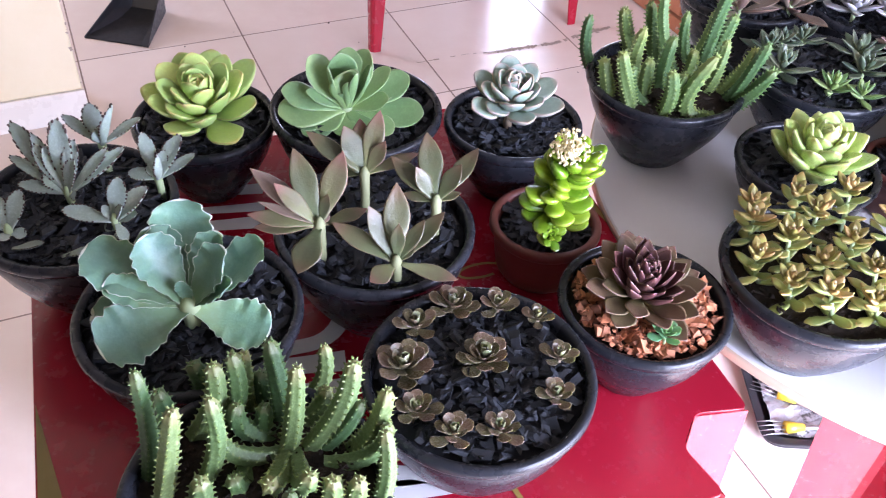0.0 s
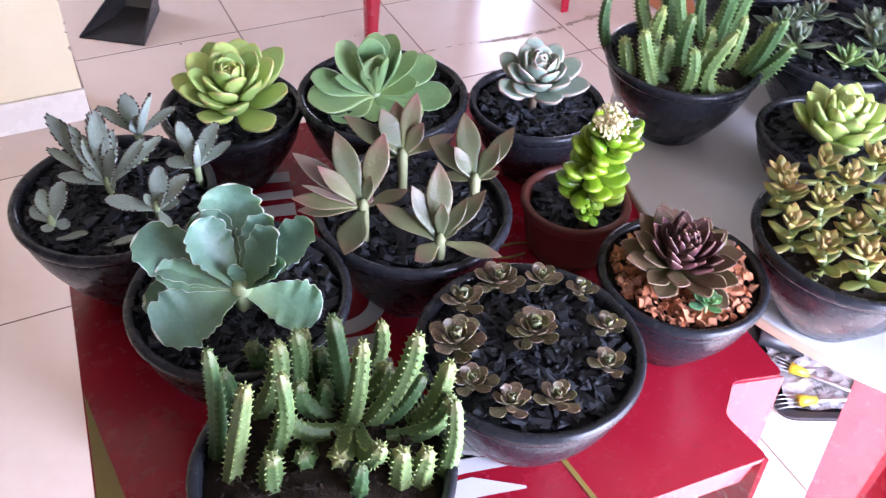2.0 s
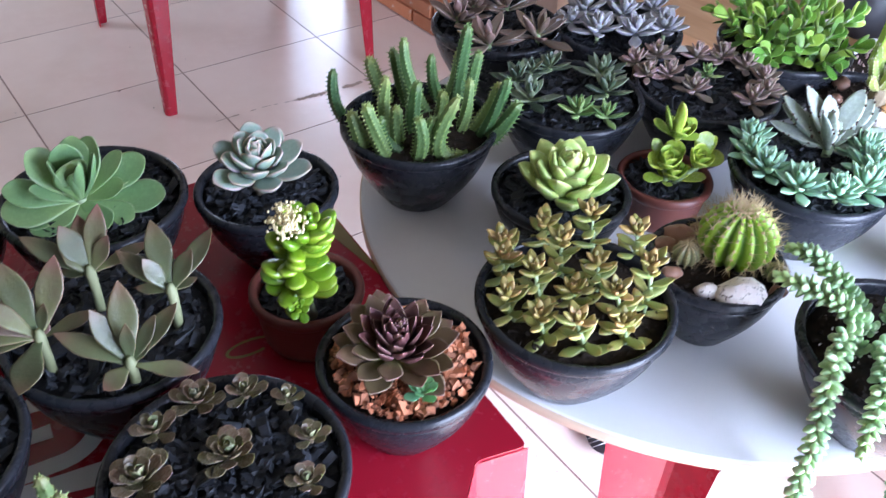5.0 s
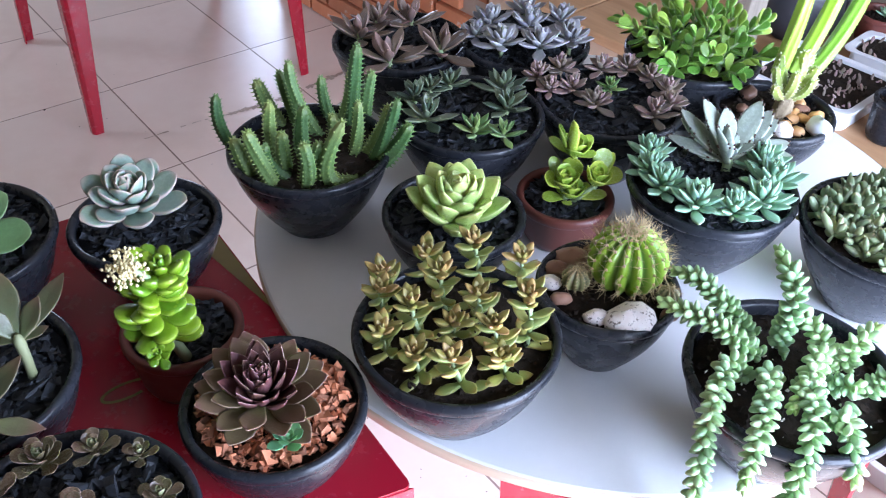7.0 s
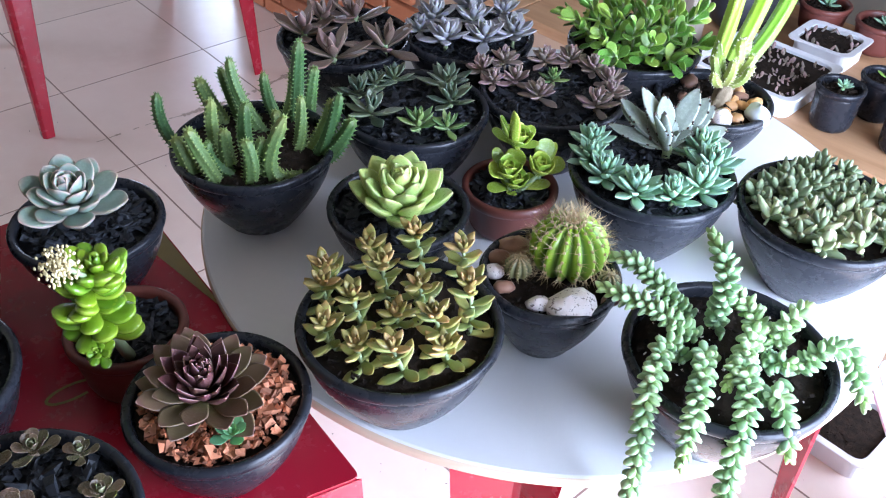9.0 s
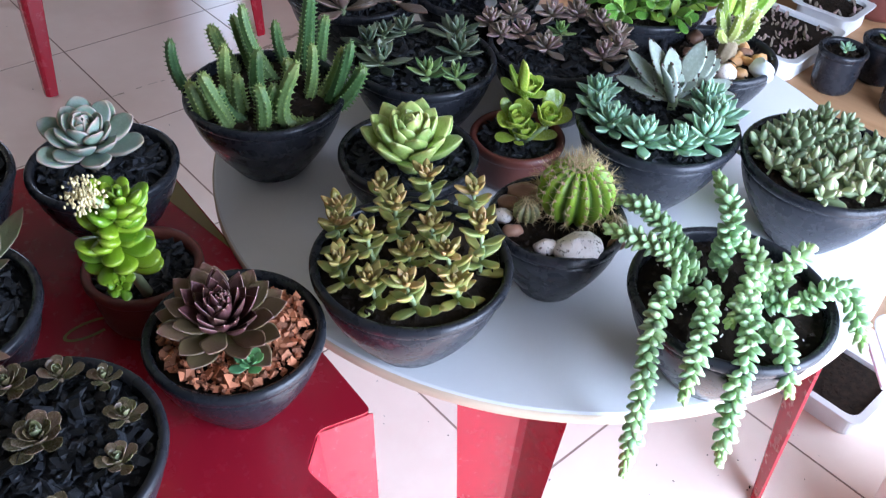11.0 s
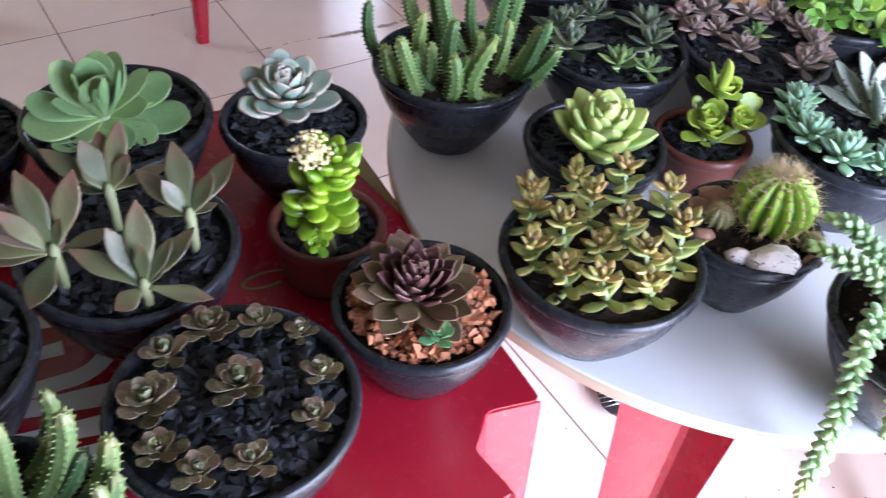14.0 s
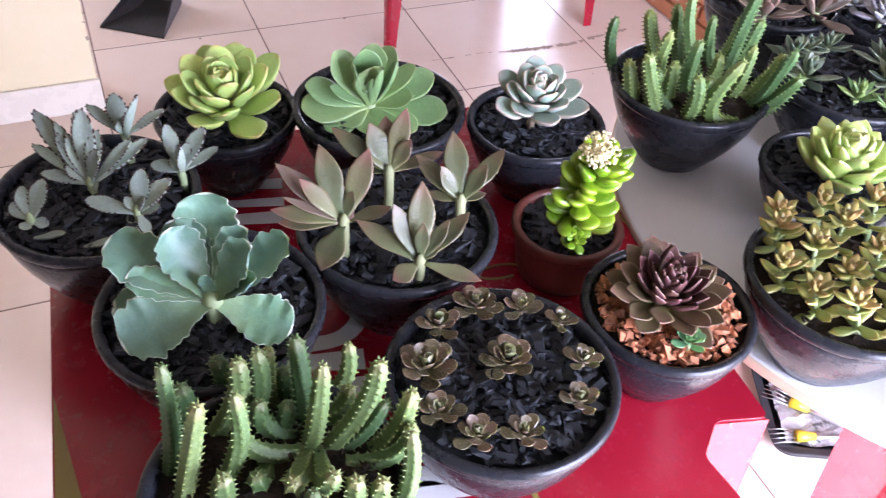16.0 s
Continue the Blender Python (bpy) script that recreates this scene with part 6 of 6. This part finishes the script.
# tray with garden tools below the tables
tool_tray = thing("tool_tray", (0.862, 1.312, 0.0005), "dark plastic tray holding soiled paper and yellow garden tools", "tray", turn=4)
g, fill = tray_meshes(0.38, 0.34, 0.030, r=0.045)
part("tray", g.mesh("tool_tray", [M["dark_plastic"]], False), tool_tray, "dark plastic tray")
liner = Geo()
rng = random.Random(17)
nx, ny = 18, 22
for i in range(nx):
    for j in range(ny):
        liner.v.append(Vector((-0.155 + 0.31 * i / (nx - 1), -0.138 + 0.276 * j / (ny - 1), 0.018 + rng.uniform(-0.004, 0.008))))
for i in range(nx - 1):
    for j in range(ny - 1):
        put_face(liner, (i * ny + j, (i + 1) * ny + j, (i + 1) * ny + j + 1, i * ny + j + 1))
liner.c = [None] * len(liner.v)
M["paper"] = surface("soiled_paper", (0.42, 0.42, 0.44), (0.22, 0.19, 0.17), 60, 9, (0.5, 0.8), 0.3, c3=(0.035, 0.03, 0.026), stain=(0.50, 0.58))
part("liner", liner.mesh("liner", [M["paper"]], False), tool_tray, "crumpled soiled paper")


def hand_fork(place, turn, label):
    ob = thing("garden_fork", place, label, "hand tool", "garden tools", turn)
    part("handle", lathe([(0, 0), (0.004, 0.001), (0.005, 0.010), (0.005, 0.07), (0.004, 0.105), (0, 0.107)], 12).mesh("fork_handle", [M["steel"]]), ob, "bare metal handle", pose(0, 0, 0.012, 0, 90, 0))
    part("ferrule", lathe([(0, 0), (0.008, 0.0), (0.011, 0.02), (0.014, 0.040), (0, 0.042)], 14).mesh("fork_ferrule", [M["yellow"]]), ob, "yellow plastic collar", pose(0.0, 0, 0.014, 0, -90, 0))
    tine = tube([(-0.040, 0, 0.014), (-0.070, 0, 0.016), (-0.098, 0, 0.011)], [0.0013, 0.0012, 0.0007], 6).mesh("tine", [M["steel"]])
    for y in (-0.012, -0.004, 0.004, 0.012):
        part("tine", tine, ob, m=pose(0, y, 0, 0, 0, y * -300))
    return ob


tube_ob = thing("plastic_tube", (0.735, 1.335, 0.040), "short black plastic tube lying on soiled paper", "tube", turn=-18)
part("wall", lathe([(0.018, -0.05), (0.020, -0.05), (0.021, -0.045), (0.020, 0.05), (0.018, 0.05), (0.018, -0.05)], 20).mesh("tube_wall", [M["dark_plastic"]]), tube_ob, m=pose(0, 0, 0, 0, 90, 0))
hand_fork((0.775, 1.250, 0.020), -24, "small garden fork with a yellow collar on soiled paper")
hand_fork((0.775, 1.180, 0.020), 8, "small yellow garden tool lying on soiled paper")

# dustpan by the wall
pan = thing("dustpan", (-1.182, 2.633, 0.0), "black plastic dustpan with a wooden handle on the floor", "dustpan", turn=-6)
g = Geo()
n = 9
for side in (0, 1):
    for i in range(n):
        x = -0.11 + 0.22 * i / (n - 1)
        for y, z in ((-0.13, 0.002), (0.02, 0.004), (0.09, 0.012), (0.115, 0.05), (0.12, 0.11)):
            edge = abs(i - (n - 1) / 2) / ((n - 1) / 2)
            g.v.append(Vector((x * (1 - 0.45 * (y + 0.13) / 0.25), y, z + (0.05 * max(0, (y + 0.13) / 0.25) if edge > 0.99 else 0) + 0.003 * side)))
for side in (0, 1):
    for i in range(n - 1):
        for k in range(4):
            a = side * n * 5 + i * 5 + k
            put_face(g, (a, a + 5, a + 6, a + 1))
g.c = [None] * len(g.v)
part("scoop", g.mesh("scoop", [M["dark_plastic"]], False), pan)
part("side", prism([(-0.13, 0.0), (0.12, 0.0), (0.12, 0.115), (0.06, 0.075), (-0.13, 0.006)], -0.002, 0.002).mesh("pan_side", [M["dark_plastic"]], False), pan, m=pose(0.0855, -0.0026, 0.001, 90, 0, 101.3))
part("side", bpy.data.meshes["pan_side"], pan, m=pose(-0.0855, -0.0026, 0.001, 90, 0, 78.7))
part("handle", tube([(-0.03, 0.112, 0.09), (-0.04, 0.13, 0.40), (-0.05, 0.15, 0.85)], [0.012, 0.012, 0.012], 12).mesh("pan_handle", [M["handle_wood"]]), pan, "varnished wooden handle")

# white sack and the basin on it
sack = thing("sack", (1.452, 0.650, 0.0), "full white woven sack standing on the floor", "sack", turn=15)
g = Geo()
rows, ring = 16, 28
rng = random.Random(19)
ph = [rng.uniform(0, 6) for _ in range(5)]
for i in range(rows + 1):
    t = i / rows
    for k in range(ring):
        a = 2 * math.pi * k / ring
        r = 0.155 * (0.86 + 0.26 * math.sin(math.pi * min(1, t * 0.9 + 0.1)) ** 0.8) * (1 + 0.035 * math.sin(3 * a + ph[0] + 3 * t) + 0.02 * math.sin(7 * a + ph[1] - 5 * t))
        g.v.append(Vector((r * math.cos(a) * 1.05, r * math.sin(a) * 0.92, 0.36 * t)))
for i in range(rows):
    for k in range(ring):
        j = (k + 1) % ring
        put_face(g, (i * ring + k, i * ring + j, (i + 1) * ring + j, (i + 1) * ring + k))
put_face(g, range(ring - 1, -1, -1))
put_face(g, range(rows * ring, (rows + 1) * ring))
g.c = [None] * len(g.v)
part("cloth", g.mesh("sack", [M["sack"]]), sack)
part("fold", tube([(0.155 * math.cos(a) * 1.06, 0.155 * math.sin(a) * 0.94, 0.345 + 0.006 * math.sin(5 * a)) for a in [6.2832 * i / 30 for i in range(31)]], [0.009] * 31, 8).mesh("sack_fold", [M["sack"]]), sack, "rolled-down sack edge")
basin = thing("plastic_basin", (1.424, 0.742, 0.361), "pale blue-white plastic basin resting on a sack", "basin", turn=-20)
M["basin"] = surface("pale_blue_plastic", (0.62, 0.70, 0.76), (0.68, 0.75, 0.80), 40, 5, (0.25, 0.4), 0.03)
g, fill = tray_meshes(0.34, 0.30, 0.075, 0.005, 0.018, 0.03, 0.05)
part("bowl", g.mesh("basin", [M["basin"]], False), basin)
for side in (-1, 1):
    part("handle", box(-0.012, 0.012, -0.05, 0.05, 0.066, 0.073, 0.003).mesh("basin_handle", [M["basin"]], False), basin, m=pose(side * 0.178, 0.02, 0))
cup((1.392, 0.790), "empty black nursery pot standing in a basin", 38, n=1, s=0.004, z=0.367)

# crumbs of soil strewn on the floor
rng = random.Random(57)
g = Geo()
for k in range(150):
    x, y = rng.uniform(0.35, 1.40), rng.uniform(0.45, 1.35)
    if k < 18:
        x, y = rng.uniform(-1.0, 0.5), rng.uniform(1.8, 3.2)
    g.add(chunk(rng, rng.choice((0.0012, 0.0018, 0.0018, 0.0035))), Matrix.Translation((x, y, 0.0012)) @ pose(0, 0, 0, 0, 0, rng.uniform(0, 360)))
tagged(new("floor_debris", g.mesh("floor_debris", [M["soil"]], False)), "scattered dark soil crumbs on the floor tiles", "soil crumbs", kind="stuff")

# ---- floor tiles and bricks, one object each ----
tile = box(0.0026, SIDE_U - 0.0026, 0.0026, SIDE_V - 0.0026, -0.010, 0.0).mesh("floor_tile", [M["tile"]], False)
for i in range(-9, 9):
    for j in range(-10, 10):
        spot = room @ pose(i * SIDE_U, j * SIDE_V, 0)
        mid = spot @ Vector((SIDE_U / 2, SIDE_V / 2, 0))
        if -4.5 < mid.x < 2.6 and -0.75 < mid.y < 6.5:
            part("tile", tile, floor_ob, m=spot)
brick = box(0.0, 0.235, 0.0, 0.085, 0.0, 0.052, 0.003).mesh("brick", [M["brick"]], False)
rng = random.Random(23)
for row in range(7):
    for k in range(12):
        x = -0.33 + k * 0.252 + (0.126 if row % 2 else 0)
        if x + 0.235 < 0.95:
            part("brick", brick, bench, m=pose(x, 0.0 + rng.uniform(-0.003, 0.003), 0.006 + row * 0.063, 0, 0, rng.uniform(-0.6, 0.6)))
